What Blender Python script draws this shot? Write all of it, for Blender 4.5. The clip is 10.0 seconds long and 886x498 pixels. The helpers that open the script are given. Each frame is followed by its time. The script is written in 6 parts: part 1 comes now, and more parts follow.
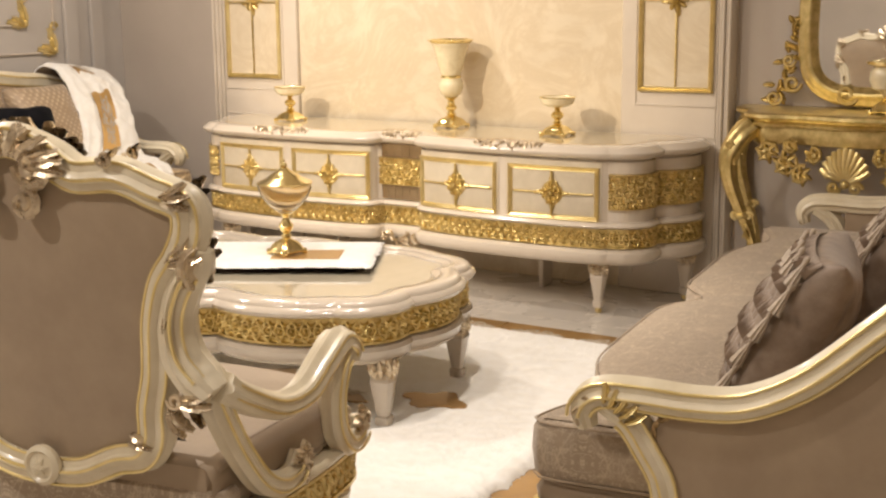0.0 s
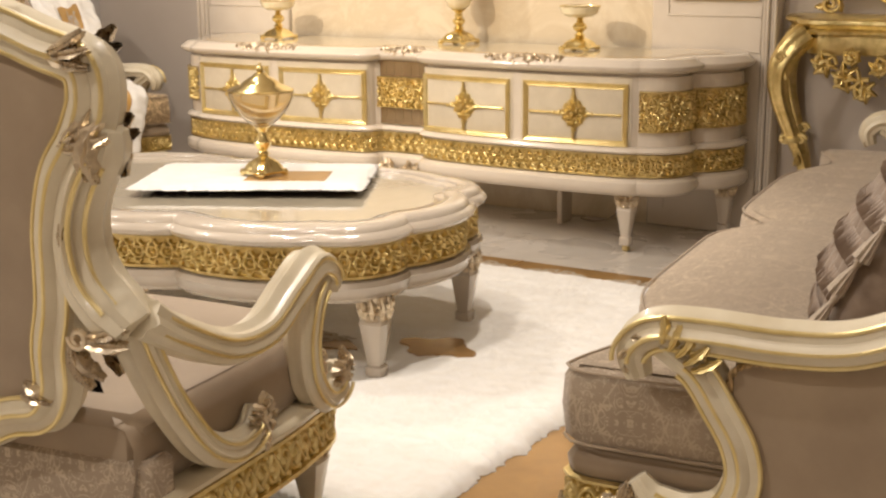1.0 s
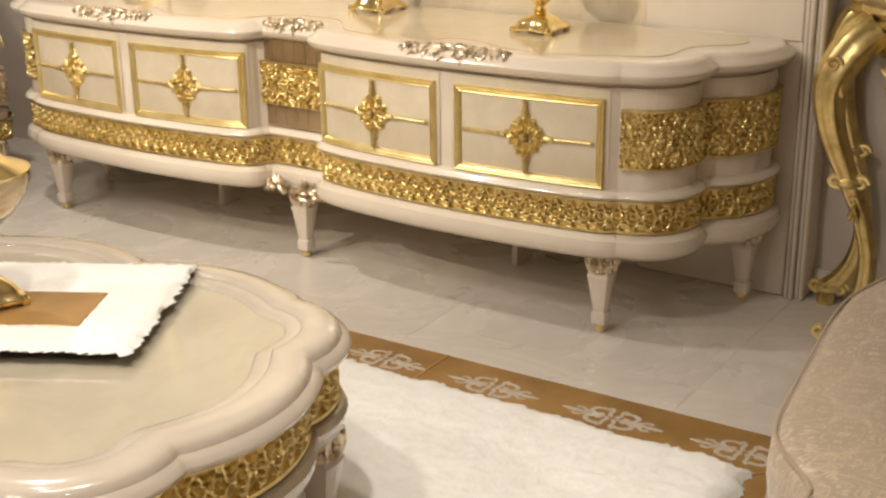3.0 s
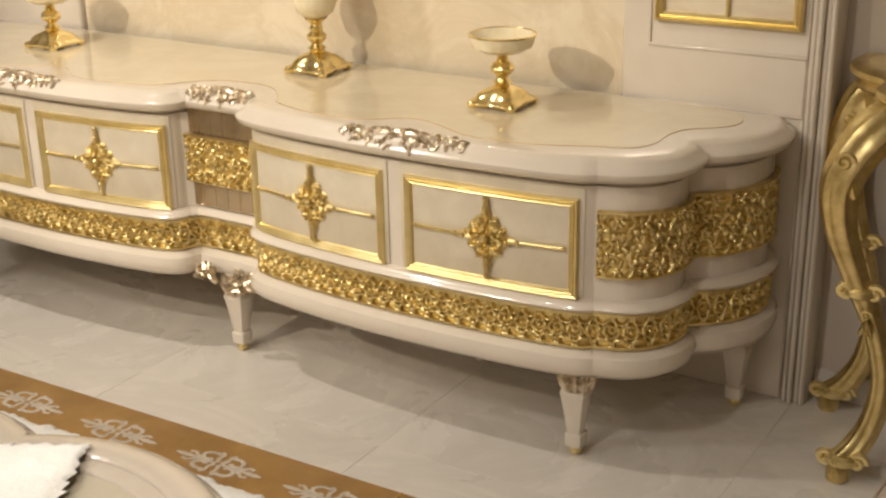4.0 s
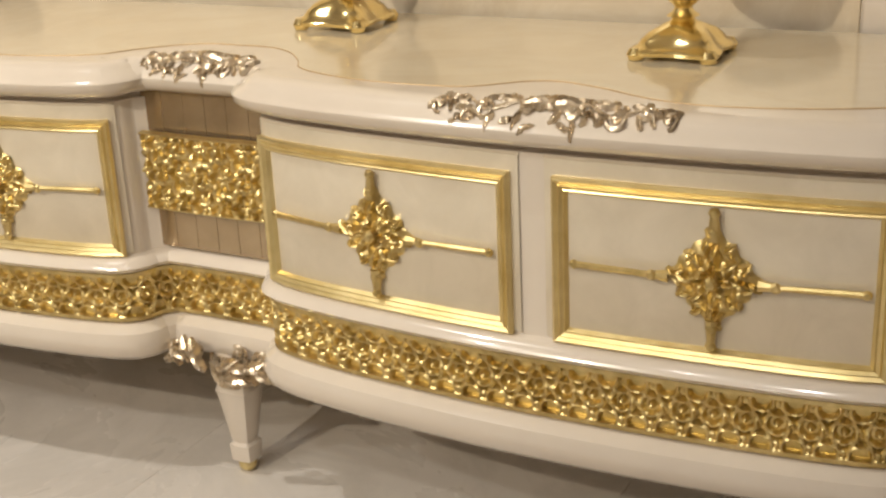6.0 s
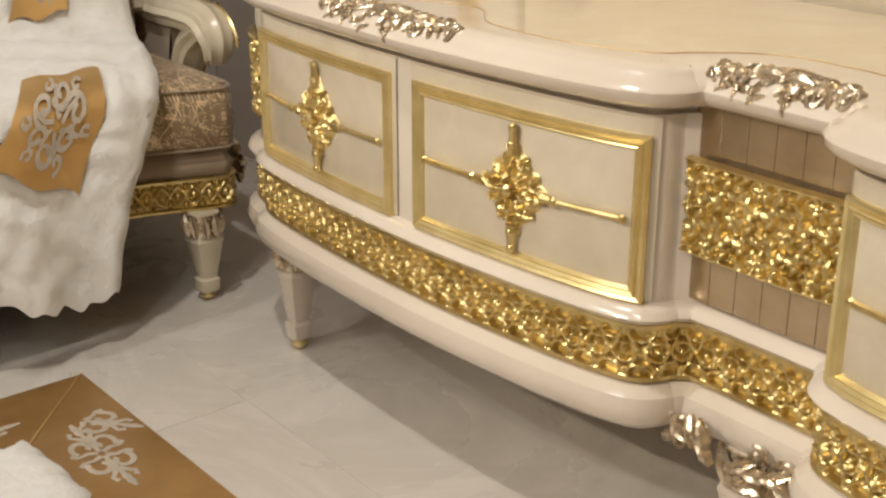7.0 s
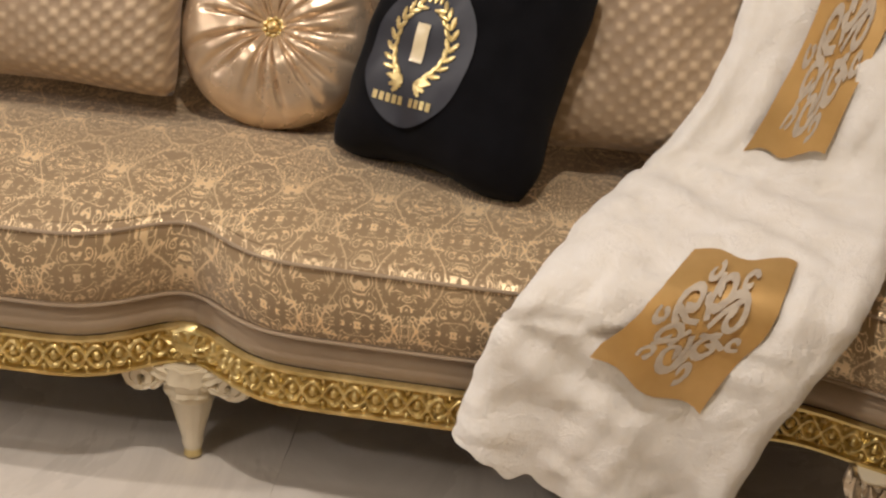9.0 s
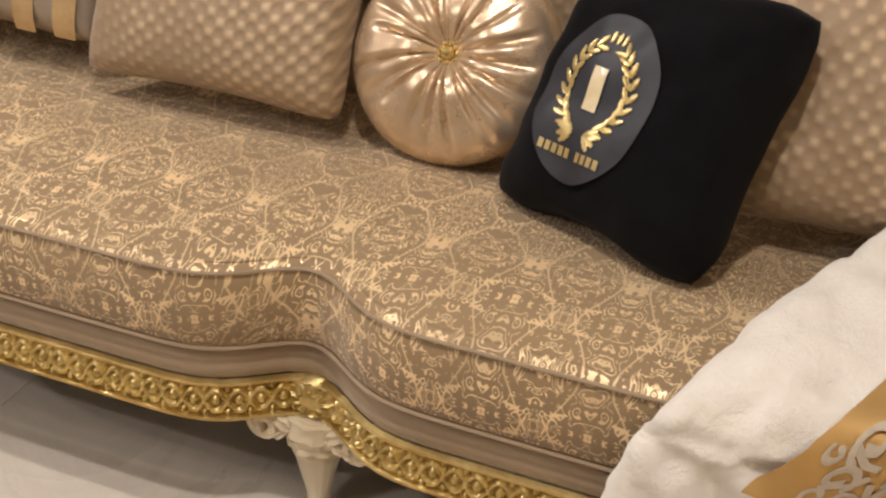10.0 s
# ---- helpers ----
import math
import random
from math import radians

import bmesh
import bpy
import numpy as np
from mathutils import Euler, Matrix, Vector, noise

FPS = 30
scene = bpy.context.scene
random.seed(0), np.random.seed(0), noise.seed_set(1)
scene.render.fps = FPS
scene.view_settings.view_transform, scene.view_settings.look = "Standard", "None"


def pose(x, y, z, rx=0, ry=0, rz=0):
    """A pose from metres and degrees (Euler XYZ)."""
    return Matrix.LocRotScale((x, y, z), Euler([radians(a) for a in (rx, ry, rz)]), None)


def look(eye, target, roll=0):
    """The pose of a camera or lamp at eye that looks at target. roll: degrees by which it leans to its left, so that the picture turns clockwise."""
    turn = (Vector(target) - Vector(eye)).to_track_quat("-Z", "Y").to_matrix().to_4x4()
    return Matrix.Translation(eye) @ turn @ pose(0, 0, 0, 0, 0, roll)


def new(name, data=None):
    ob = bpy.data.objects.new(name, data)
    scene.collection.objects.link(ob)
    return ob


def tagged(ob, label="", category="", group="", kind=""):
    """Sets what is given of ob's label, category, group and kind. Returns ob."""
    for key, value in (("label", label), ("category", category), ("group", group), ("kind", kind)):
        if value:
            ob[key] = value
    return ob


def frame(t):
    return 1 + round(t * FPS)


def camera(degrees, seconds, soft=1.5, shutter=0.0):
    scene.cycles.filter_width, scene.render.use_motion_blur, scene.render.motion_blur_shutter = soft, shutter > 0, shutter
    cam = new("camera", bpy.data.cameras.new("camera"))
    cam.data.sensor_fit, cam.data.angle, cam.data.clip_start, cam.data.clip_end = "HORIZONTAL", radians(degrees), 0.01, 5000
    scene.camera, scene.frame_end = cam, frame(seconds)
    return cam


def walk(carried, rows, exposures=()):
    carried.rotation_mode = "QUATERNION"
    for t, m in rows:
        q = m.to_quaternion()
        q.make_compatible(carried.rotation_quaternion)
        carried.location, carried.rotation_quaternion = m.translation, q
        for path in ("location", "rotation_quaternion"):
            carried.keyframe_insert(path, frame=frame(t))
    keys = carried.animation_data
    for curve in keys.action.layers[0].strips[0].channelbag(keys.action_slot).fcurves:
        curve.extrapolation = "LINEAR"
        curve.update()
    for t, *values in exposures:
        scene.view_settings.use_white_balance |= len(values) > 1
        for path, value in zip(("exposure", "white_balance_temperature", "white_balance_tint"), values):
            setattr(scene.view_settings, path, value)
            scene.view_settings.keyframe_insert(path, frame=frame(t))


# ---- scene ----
cam = camera(38.4, 10.0, soft=2.4)
PATH = [
    (0, (3.477, -5.544, 1.419), (2.425, -3.889, 1.024), -0.6),
    (0.5, (3.334, -5.282, 1.275), (2.281, -3.633, 0.86), -0.6),
    (1, (3.124, -4.975, 1.169), (2.069, -3.339, 0.709), -0.5),
    (1.5, (2.934, -4.578, 1.082), (1.879, -2.962, 0.555), -0.4),
    (2, (2.762, -4.158, 1.114), (1.712, -2.565, 0.514), -0.3),
    (2.5, (2.608, -3.767, 1.26), (1.562, -2.188, 0.616), -0.1),
    (3, (2.519, -3.398, 1.385), (1.47, -1.831, 0.719), -0.8),
    (3.2, (2.432, -3.277, 1.459), (1.409, -1.703, 0.769), 0.1),
    (4.3, (2.18, -2.745, 1.557), (1.209, -1.148, 0.843), -2.1),
    (4.5, (2.102, -2.613, 1.535), (1.169, -0.995, 0.821), -2.5),
    (4.8, (1.962, -2.467, 1.447), (1.076, -0.812, 0.755), -3.0),
    (5, (1.864, -2.333, 1.384), (0.981, -0.679, 0.687), -3.2),
    (5.2, (1.739, -2.25, 1.303), (0.883, -0.575, 0.623), -3.1),
    (6.3, (1.168, -1.97, 1.15), (0.25, -0.345, 0.431), -2.2),
    (6.5, (1.108, -1.906, 1.139), (0.024, -0.387, 0.419), -1.8),
    (7, (0.931, -1.724, 1.127), (-0.521, -0.554, 0.403), -0.0),
    (7.5, (0.741, -1.544, 1.117), (-0.923, -0.728, 0.366), 2.4),
    (8, (0.574, -1.404, 1.145), (-1.175, -0.874, 0.332), 4.5),
    (8.5, (0.42, -1.257, 1.266), (-1.371, -1.056, 0.399), 5.0),
    (9, (0.283, -1.072, 1.419), (-1.476, -1.226, 0.479), 4.9),
    (9.5, (0.145, -0.937, 1.49), (-1.546, -1.358, 0.51), 3.9),
    (10, (-0.062, -0.924, 1.444), (-1.679, -1.519, 0.428), 3.1),
]
walk(cam, [(t, look(eye, target, roll)) for t, eye, target, roll in PATH], [(0, 0.09, 6650, 13), (2, 0.07, 6550, 12), (3, 0.0, 6450, 10), (4.5, -0.22, 6300, 9), (6.5, -0.29, 6150, 9), (7.5, -0.34, 6180, 11), (8.5, -0.33, 6400, 14), (10, -0.24, 6500, 15)])

# ---- world, light, exposure ----
world = bpy.data.worlds.new("world")
scene.world = world
world.use_nodes = True
world.node_tree.nodes["Background"].inputs[0].default_value = (1.0, 0.92, 0.82, 1)
world.node_tree.nodes["Background"].inputs[1].default_value = 0.13
scene.view_settings.exposure = 0.0


def lamp(kind, at, target, power, size, color, blend=0.4, cone=70):
    data = bpy.data.lights.new(kind.lower() + "_lamp", kind)
    data.energy, data.color = power, color
    if kind == "AREA":
        data.shape, data.size = "DISK", size
    else:
        data.shadow_soft_size = size
        data.spot_size, data.spot_blend = radians(cone), blend
    ob = new("ceiling_lamp", data)
    ob.matrix_world = look(at, target)
    return ob


WARM, SOFT = (1.0, 0.86, 0.67), (1.0, 0.93, 0.84)
# track spots that wash the panelled wall, and the ceiling's downlights
lamp("SPOT", (-0.50, -3.7, 2.54), (-0.1, -0.1, 1.18), 300, 0.05, WARM, 0.75, 48)
lamp("SPOT", (1.45, -2.35, 2.82), (1.30, -2.10, 0), 130, 0.05, SOFT, 0.8, 54)
for lx, ly, power in ((-0.70, -1.30, 33), (0.3, -2.3, 6), (-1.25, -3.3, 38), (1.0, -2.9, 26), (2.5, -3.8, 11), (0.6, -5.3, 38), (3.6, -5.6, 6)):
    lamp("AREA", (lx, ly, 2.86), (lx, ly, 0), power, 0.14, SOFT)


# ---- materials ----
def material(name, rough=0.5, metal=0.0, coat=0.0, sheen=0.0):
    m = bpy.data.materials.new(name)
    m.use_nodes = True
    b = m.node_tree.nodes["Principled BSDF"]
    b.inputs["Roughness"].default_value, b.inputs["Metallic"].default_value = rough, metal
    b.inputs["Coat Weight"].default_value, b.inputs["Coat Roughness"].default_value = coat, 0.08
    b.inputs["Sheen Weight"].default_value = sheen
    return m, m.node_tree, b


def node(tree, kind, **values):
    n = tree.nodes.new(kind)
    for key, value in values.items():
        if key == "operation":
            n.operation = value
        elif key == "data_type":
            n.data_type = value
        else:
            n.inputs[key.replace("_", " ")].default_value = value
    return n


def math_node(tree, operation, a, b=0.0):
    n = tree.nodes.new("ShaderNodeMath")
    n.operation = operation
    for slot, value in ((0, a), (1, b)):
        if isinstance(value, (int, float)):
            n.inputs[slot].default_value = value
        else:
            tree.links.new(value, n.inputs[slot])
    return n.outputs[0]


def ramp(tree, source, stops):
    n = tree.nodes.new("ShaderNodeValToRGB")
    while len(n.color_ramp.elements) < len(stops):
        n.color_ramp.elements.new(0.5)
    for e, (at, c) in zip(n.color_ramp.elements, stops):
        e.position, e.color = at, (*c, 1) if len(c) == 3 else c
    tree.links.new(source, n.inputs[0])
    return n.outputs[0]


def noise_of(tree, scale, detail=4.0, rough=0.6, distortion=0.0, vector=None):
    if vector is None:
        vector = tree.nodes.new("ShaderNodeTexCoord").outputs["Object"]
    n = node(tree, "ShaderNodeTexNoise", Scale=scale, Detail=detail, Roughness=rough, Distortion=distortion)
    tree.links.new(vector, n.inputs["Vector"])
    return n.outputs["Fac"]


def bump(tree, b, height, strength=0.3, distance=0.002):
    n = node(tree, "ShaderNodeBump", Strength=strength, Distance=distance)
    tree.links.new(height, n.inputs["Height"])
    tree.links.new(n.outputs[0], b.inputs["Normal"])


def mottled(name, dark, light, scale, rough, metal=0.0, coat=0.0, fine=0.0, fine_scale=400, sheen=0.0, distortion=0.0, wear=0.12):
    """A surface with two scales of variation: broad tone and fine grain, in colour and gloss."""
    m, t, b = material(name, rough, metal, coat, sheen)
    broad = noise_of(t, scale, 5, 0.62, distortion)
    t.links.new(ramp(t, broad, ((0.32, dark), (0.68, light))), b.inputs["Base Color"])
    grain = noise_of(t, fine_scale, 3)
    r = math_node(t, "ADD", math_node(t, "MULTIPLY", broad, wear), rough - wear / 2)
    t.links.new(r, b.inputs["Roughness"])
    if fine:
        bump(t, b, grain, fine, 0.0015)
    return m


def marbled(name, base, vein, scale, rough, coat=0.3, width=0.05, amount=0.5):
    """Polished stone: a cloudy ground with thin, wandering veins."""
    m, t, b = material(name, rough, 0.0, coat)
    cloud = noise_of(t, scale, 6, 0.6, 0.6)
    lines = noise_of(t, scale * 0.8, 8, 0.68, 1.6)
    edge = math_node(t, "ABSOLUTE", math_node(t, "SUBTRACT", lines, 0.5))
    mask = ramp(t, edge, ((0.0, (amount,) * 3), (width, (0, 0, 0))))
    ground = ramp(t, cloud, ((0.3, tuple(c * 0.88 for c in base)), (0.7, base)))
    mix = node(t, "ShaderNodeMix", data_type="RGBA")
    t.links.new(mask, mix.inputs[0])
    t.links.new(ground, mix.inputs[6])
    mix.inputs[7].default_value = (*vein, 1)
    t.links.new(mix.outputs[2], b.inputs["Base Color"])
    t.links.new(math_node(t, "ADD", math_node(t, "MULTIPLY", cloud, 0.12), rough - 0.05), b.inputs["Roughness"])
    return m


def damask(name, ground, thread, cell=0.15, gloss=0.42):
    """Woven damask: an ogee lattice with scrolling leaf figures in a paler, shinier thread."""
    m, t, b = material(name, 0.7, 0.0, 0.0, 0.35)
    co = t.nodes.new("ShaderNodeTexCoord").outputs["Object"]
    wob = node(t, "ShaderNodeTexNoise", Scale=9.0, Detail=1.0)
    t.links.new(co, wob.inputs["Vector"])
    sep = t.nodes.new("ShaderNodeSeparateXYZ")
    t.links.new(co, sep.inputs[0])
    # on the cushion's ends the weave runs along its depth
    nrm = t.nodes.new("ShaderNodeSeparateXYZ")
    t.links.new(t.nodes.new("ShaderNodeTexCoord").outputs["Normal"], nrm.inputs[0])
    ends = math_node(t, "GREATER_THAN", math_node(t, "ABSOLUTE", nrm.outputs[0]), 0.8)
    u = math_node(t, "ADD", math_node(t, "MULTIPLY", sep.outputs[0], math_node(t, "SUBTRACT", 1.0, ends)), math_node(t, "MULTIPLY", sep.outputs[1], ends))
    v = math_node(t, "SUBTRACT", math_node(t, "MULTIPLY", sep.outputs[1], math_node(t, "SUBTRACT", 1.0, ends)), sep.outputs[2])
    k = 2 * math.pi / cell
    su = math_node(t, "MULTIPLY", u, k)
    sv = math_node(t, "MULTIPLY", math_node(t, "ADD", v, math_node(t, "MULTIPLY", wob.outputs[0], 0.035)), k * 0.8)
    lattice = math_node(t, "ADD", math_node(t, "COSINE", su), math_node(t, "MULTIPLY", math_node(t, "COSINE", sv), 0.70))
    ogee = math_node(t, "LESS_THAN", math_node(t, "ABSOLUTE", lattice), 0.060)
    # mirrored cells, so that the figures read as symmetrical scrolls
    mu = math_node(t, "PINGPONG", math_node(t, "MULTIPLY", su, 1 / math.pi), 1.0)
    mv = math_node(t, "PINGPONG", math_node(t, "MULTIPLY", sv, 1 / math.pi), 2.0)
    both = t.nodes.new("ShaderNodeCombineXYZ")
    t.links.new(mu, both.inputs[0])
    t.links.new(mv, both.inputs[1])
    curls = noise_of(t, 3.2, 0.6, 0.5, 1.7, both.outputs[0])
    curl = math_node(t, "LESS_THAN", math_node(t, "ABSOLUTE", math_node(t, "SUBTRACT", math_node(t, "FRACT", math_node(t, "MULTIPLY", curls, 5.5)), 0.5)), 0.165)
    leafs = noise_of(t, 2.2, 2.0, 0.5, 0.8, both.outputs[0])
    leaf_mask = math_node(t, "GREATER_THAN", leafs, 0.41)
    figure = math_node(t, "MAXIMUM", math_node(t, "MULTIPLY", ogee, 0.75), math_node(t, "MULTIPLY", curl, leaf_mask))
    worn = ramp(t, noise_of(t, 7.0, 3), ((0.35, (0.5,) * 3), (0.6, (1.0,) * 3)))
    figure = math_node(t, "MULTIPLY", figure, worn)
    weave = noise_of(t, 900, 2)
    tone = ramp(t, noise_of(t, 5.0, 4), ((0.3, tuple(c * 0.85 for c in ground)), (0.7, ground)))
    mix = node(t, "ShaderNodeMix", data_type="RGBA")
    t.links.new(figure, mix.inputs[0])
    t.links.new(tone, mix.inputs[6])
    mix.inputs[7].default_value = (*thread, 1)
    t.links.new(mix.outputs[2], b.inputs["Base Color"])
    t.links.new(math_node(t, "SUBTRACT", 0.66, math_node(t, "MULTIPLY", figure, 0.66 - gloss)), b.inputs["Roughness"])
    t.links.new(math_node(t, "MULTIPLY", figure, 0.4), b.inputs["Metallic"])
    bump(t, b, math_node(t, "ADD", math_node(t, "MULTIPLY", weave, 0.5), figure), 0.35, 0.0012)
    return m


def scales(name, ground, thread):
    """Cushion fabric woven in rows of small shiny fish-scale drops."""
    m, t, b = material(name, 0.5, 0.0, 0.0, 0.3)
    sep = t.nodes.new("ShaderNodeSeparateXYZ")
    t.links.new(t.nodes.new("ShaderNodeTexCoord").outputs["Object"], sep.inputs[0])
    k = 2 * math.pi / 0.038
    a = math_node(t, "COSINE", math_node(t, "MULTIPLY", sep.outputs[0], k))
    c = math_node(t, "COSINE", math_node(t, "MULTIPLY", math_node(t, "ADD", sep.outputs[1], sep.outputs[2]), k))
    # round drops in staggered rows, each with a bright rib above it
    h = math_node(t, "SUBTRACT", 0.5, math_node(t, "MULTIPLY", math_node(t, "MULTIPLY", a, c), 0.5))
    h = math_node(t, "MULTIPLY", h, ramp(t, noise_of(t, 6.0, 2), ((0.35, (0.55,) * 3), (0.6, (1.0,) * 3))))
    t.links.new(ramp(t, h, ((0.40, ground), (0.95, thread))), b.inputs["Base Color"])
    t.links.new(math_node(t, "MULTIPLY", h, 0.45), b.inputs["Metallic"])
    bump(t, b, math_node(t, "ADD", h, math_node(t, "MULTIPLY", noise_of(t, 800, 2), 0.2)), 0.6, 0.004)
    return m


def fur(name, dark, light):
    m, t, b = material(name, 0.95, 0.0, 0.0, 0.5)
    co = t.nodes.new("ShaderNodeTexCoord").outputs["Object"]
    clump = noise_of(t, 22, 4, 0.6, 0.4, co)
    pile = noise_of(t, 260, 3, 0.7, 0.8, co)
    t.links.new(ramp(t, clump, ((0.3, dark), (0.65, light))), b.inputs["Base Color"])
    bump(t, b, math_node(t, "ADD", math_node(t, "MULTIPLY", pile, 0.35), clump), 0.7, 0.012)
    return m


CREAM = mottled("cream_lacquer", (0.63, 0.548, 0.45), (0.70, 0.622, 0.52), 3.0, 0.20, coat=0.7)
TABLE_CREAM = mottled("beige_lacquer", (0.47, 0.40, 0.32), (0.54, 0.47, 0.38), 4.0, 0.16, coat=0.8)
DOOR_CREAM = mottled("door_lacquer", (0.63, 0.555, 0.425), (0.72, 0.64, 0.50), 11.0, 0.24, coat=0.5, distortion=0.6)
IVORY = mottled("ivory_paint", (0.69, 0.60, 0.43), (0.80, 0.72, 0.55), 9.0, 0.32, coat=0.3, fine=0.08)
WALL = mottled("wall_paint", (0.50, 0.435, 0.37), (0.56, 0.49, 0.42), 1.5, 0.45, fine=0.06, fine_scale=250)
GREY_WALL = mottled("grey_wall_paint", (0.46, 0.42, 0.38), (0.52, 0.48, 0.44), 1.2, 0.55, fine=0.08, fine_scale=250)
CEILING = mottled("ceiling_paint", (0.62, 0.58, 0.53), (0.68, 0.64, 0.58), 1.0, 0.8)
PANEL = marbled("cream_marble_panel", (0.78, 0.675, 0.505), (0.58, 0.46, 0.30), 3.0, 0.22, 0.4, 0.11, 0.5)
INLAY = marbled("polished_marble_inlay", (0.71, 0.62, 0.45), (0.60, 0.50, 0.34), 3.0, 0.12, 0.6, 0.08, 0.35)
TABLE_STONE = marbled("polished_stone_inset", (0.46, 0.405, 0.30), (0.38, 0.325, 0.23), 3.0, 0.10, 0.6, 0.08, 0.3)
TILE = marbled("floor_marble", (0.75, 0.69, 0.61), (0.59, 0.54, 0.47), 1.6, 0.27, 0.2, 0.07, 0.55)
JOINT = mottled("tile_joint", (0.58, 0.545, 0.50), (0.64, 0.60, 0.55), 20, 0.6)
GOLD = mottled("gilded_carving", (0.55, 0.425, 0.17), (0.83, 0.675, 0.33), 26.0, 0.36, 1.0, fine=0.15, fine_scale=160, wear=0.2)
PALE_GOLD = mottled("pale_gilding", (0.72, 0.575, 0.25), (0.86, 0.72, 0.38), 18.0, 0.34, 0.85, fine=0.1, fine_scale=200, wear=0.2)
BRASS = mottled("polished_gold", (0.84, 0.66, 0.28), (0.94, 0.79, 0.42), 8.0, 0.17, 1.0, wear=0.06)
CHAMPAGNE = mottled("champagne_leaf", (0.42, 0.33, 0.22), (0.80, 0.69, 0.52), 34.0, 0.28, 0.85, fine=0.2, fine_scale=180, wear=0.2)
TAUPE = mottled("taupe_upholstery", (0.31, 0.225, 0.145), (0.385, 0.29, 0.19), 6.0, 0.60, sheen=0.4, fine=0.25, fine_scale=700)
DAMASK = damask("gold_damask", (0.325, 0.222, 0.116), (0.97, 0.75, 0.45), 0.150, 0.34)
# the gold damask again, its grazing sheen put into paler, flatter colours
DAMASK_SHEEN_COPY = damask("damask_sheen_copy", (0.385, 0.295, 0.205), (0.56, 0.46, 0.335), 0.150, 0.45)
SCALE_FABRIC = scales("scale_fabric", (0.33, 0.235, 0.145), (0.58, 0.45, 0.30))
SATIN = mottled("gold_satin", (0.53, 0.395, 0.26), (0.71, 0.56, 0.40), 9.0, 0.27, 0.6, fine=0.2, fine_scale=120)
VELVET = mottled("black_velvet", (0.0025, 0.0025, 0.0035), (0.006, 0.006, 0.008), 12.0, 0.95, sheen=0.03, fine=0.2, fine_scale=500)
VELVET.node_tree.nodes["Principled BSDF"].inputs["Specular IOR Level"].default_value = 0.12
NAVY = mottled("navy_satin", (0.018, 0.020, 0.030), (0.035, 0.038, 0.050), 10.0, 0.5, fine=0.1)
FUR = fur("white_fur", (0.89, 0.85, 0.77), (0.95, 0.925, 0.87))
LEATHER = mottled("tan_gilt_leather", (0.29, 0.160, 0.050), (0.47, 0.275, 0.095), 3.5, 0.34, 0.3, coat=0.2, fine=0.15, fine_scale=300)
GILT_LEATHER = mottled("gilt_leather", (0.58, 0.35, 0.12), (0.74, 0.49, 0.20), 5.0, 0.30, 0.55, coat=0.3, fine=0.15, fine_scale=260)
SILK = mottled("taupe_silk", (0.23, 0.165, 0.12), (0.36, 0.275, 0.205), 22.0, 0.55, 0.0, sheen=0.3, fine=0.2, fine_scale=300)
TASSEL = mottled("pale_silk_tassel", (0.36, 0.28, 0.20), (0.50, 0.41, 0.31), 60.0, 0.5, sheen=0.3, fine=0.3, fine_scale=500)
MOTIF = mottled("grey_embroidery", (0.43, 0.36, 0.28), (0.56, 0.49, 0.39), 30.0, 0.6, fine=0.3, fine_scale=350)
WOOD = mottled("bronzed_fluted_wood", (0.36, 0.255, 0.14), (0.48, 0.355, 0.21), 14.0, 0.18, 0.7, coat=0.5, wear=0.08)
DARK = mottled("dark_lining", (0.03, 0.025, 0.02), (0.05, 0.04, 0.035), 15.0, 0.8)
ONYX = mottled("cream_onyx", (0.72, 0.60, 0.38), (0.86, 0.77, 0.54), 16.0, 0.16, coat=0.5, distortion=1.0)
GREY_STRIPE = mottled("grey_satin_stripe", (0.30, 0.25, 0.20), (0.38, 0.32, 0.26), 14.0, 0.35, 0.3, fine=0.1)
GOLD_STRIPE = mottled("gold_lattice_stripe", (0.46, 0.31, 0.15), (0.58, 0.42, 0.22), 24.0, 0.4, 0.3, fine=0.3, fine_scale=120)
MIRROR, _t, _b = material("mirror_glass", 0.02, 1.0)
_b.inputs["Base Color"].default_value = (0.86, 0.87, 0.86, 1)
GLASS, _t, _b = material("amber_glass", 0.04)
_b.inputs["Base Color"].default_value = (0.96, 0.88, 0.72, 1)
_b.inputs["Transmission Weight"].default_value, _b.inputs["IOR"].default_value = 0.94, 1.18


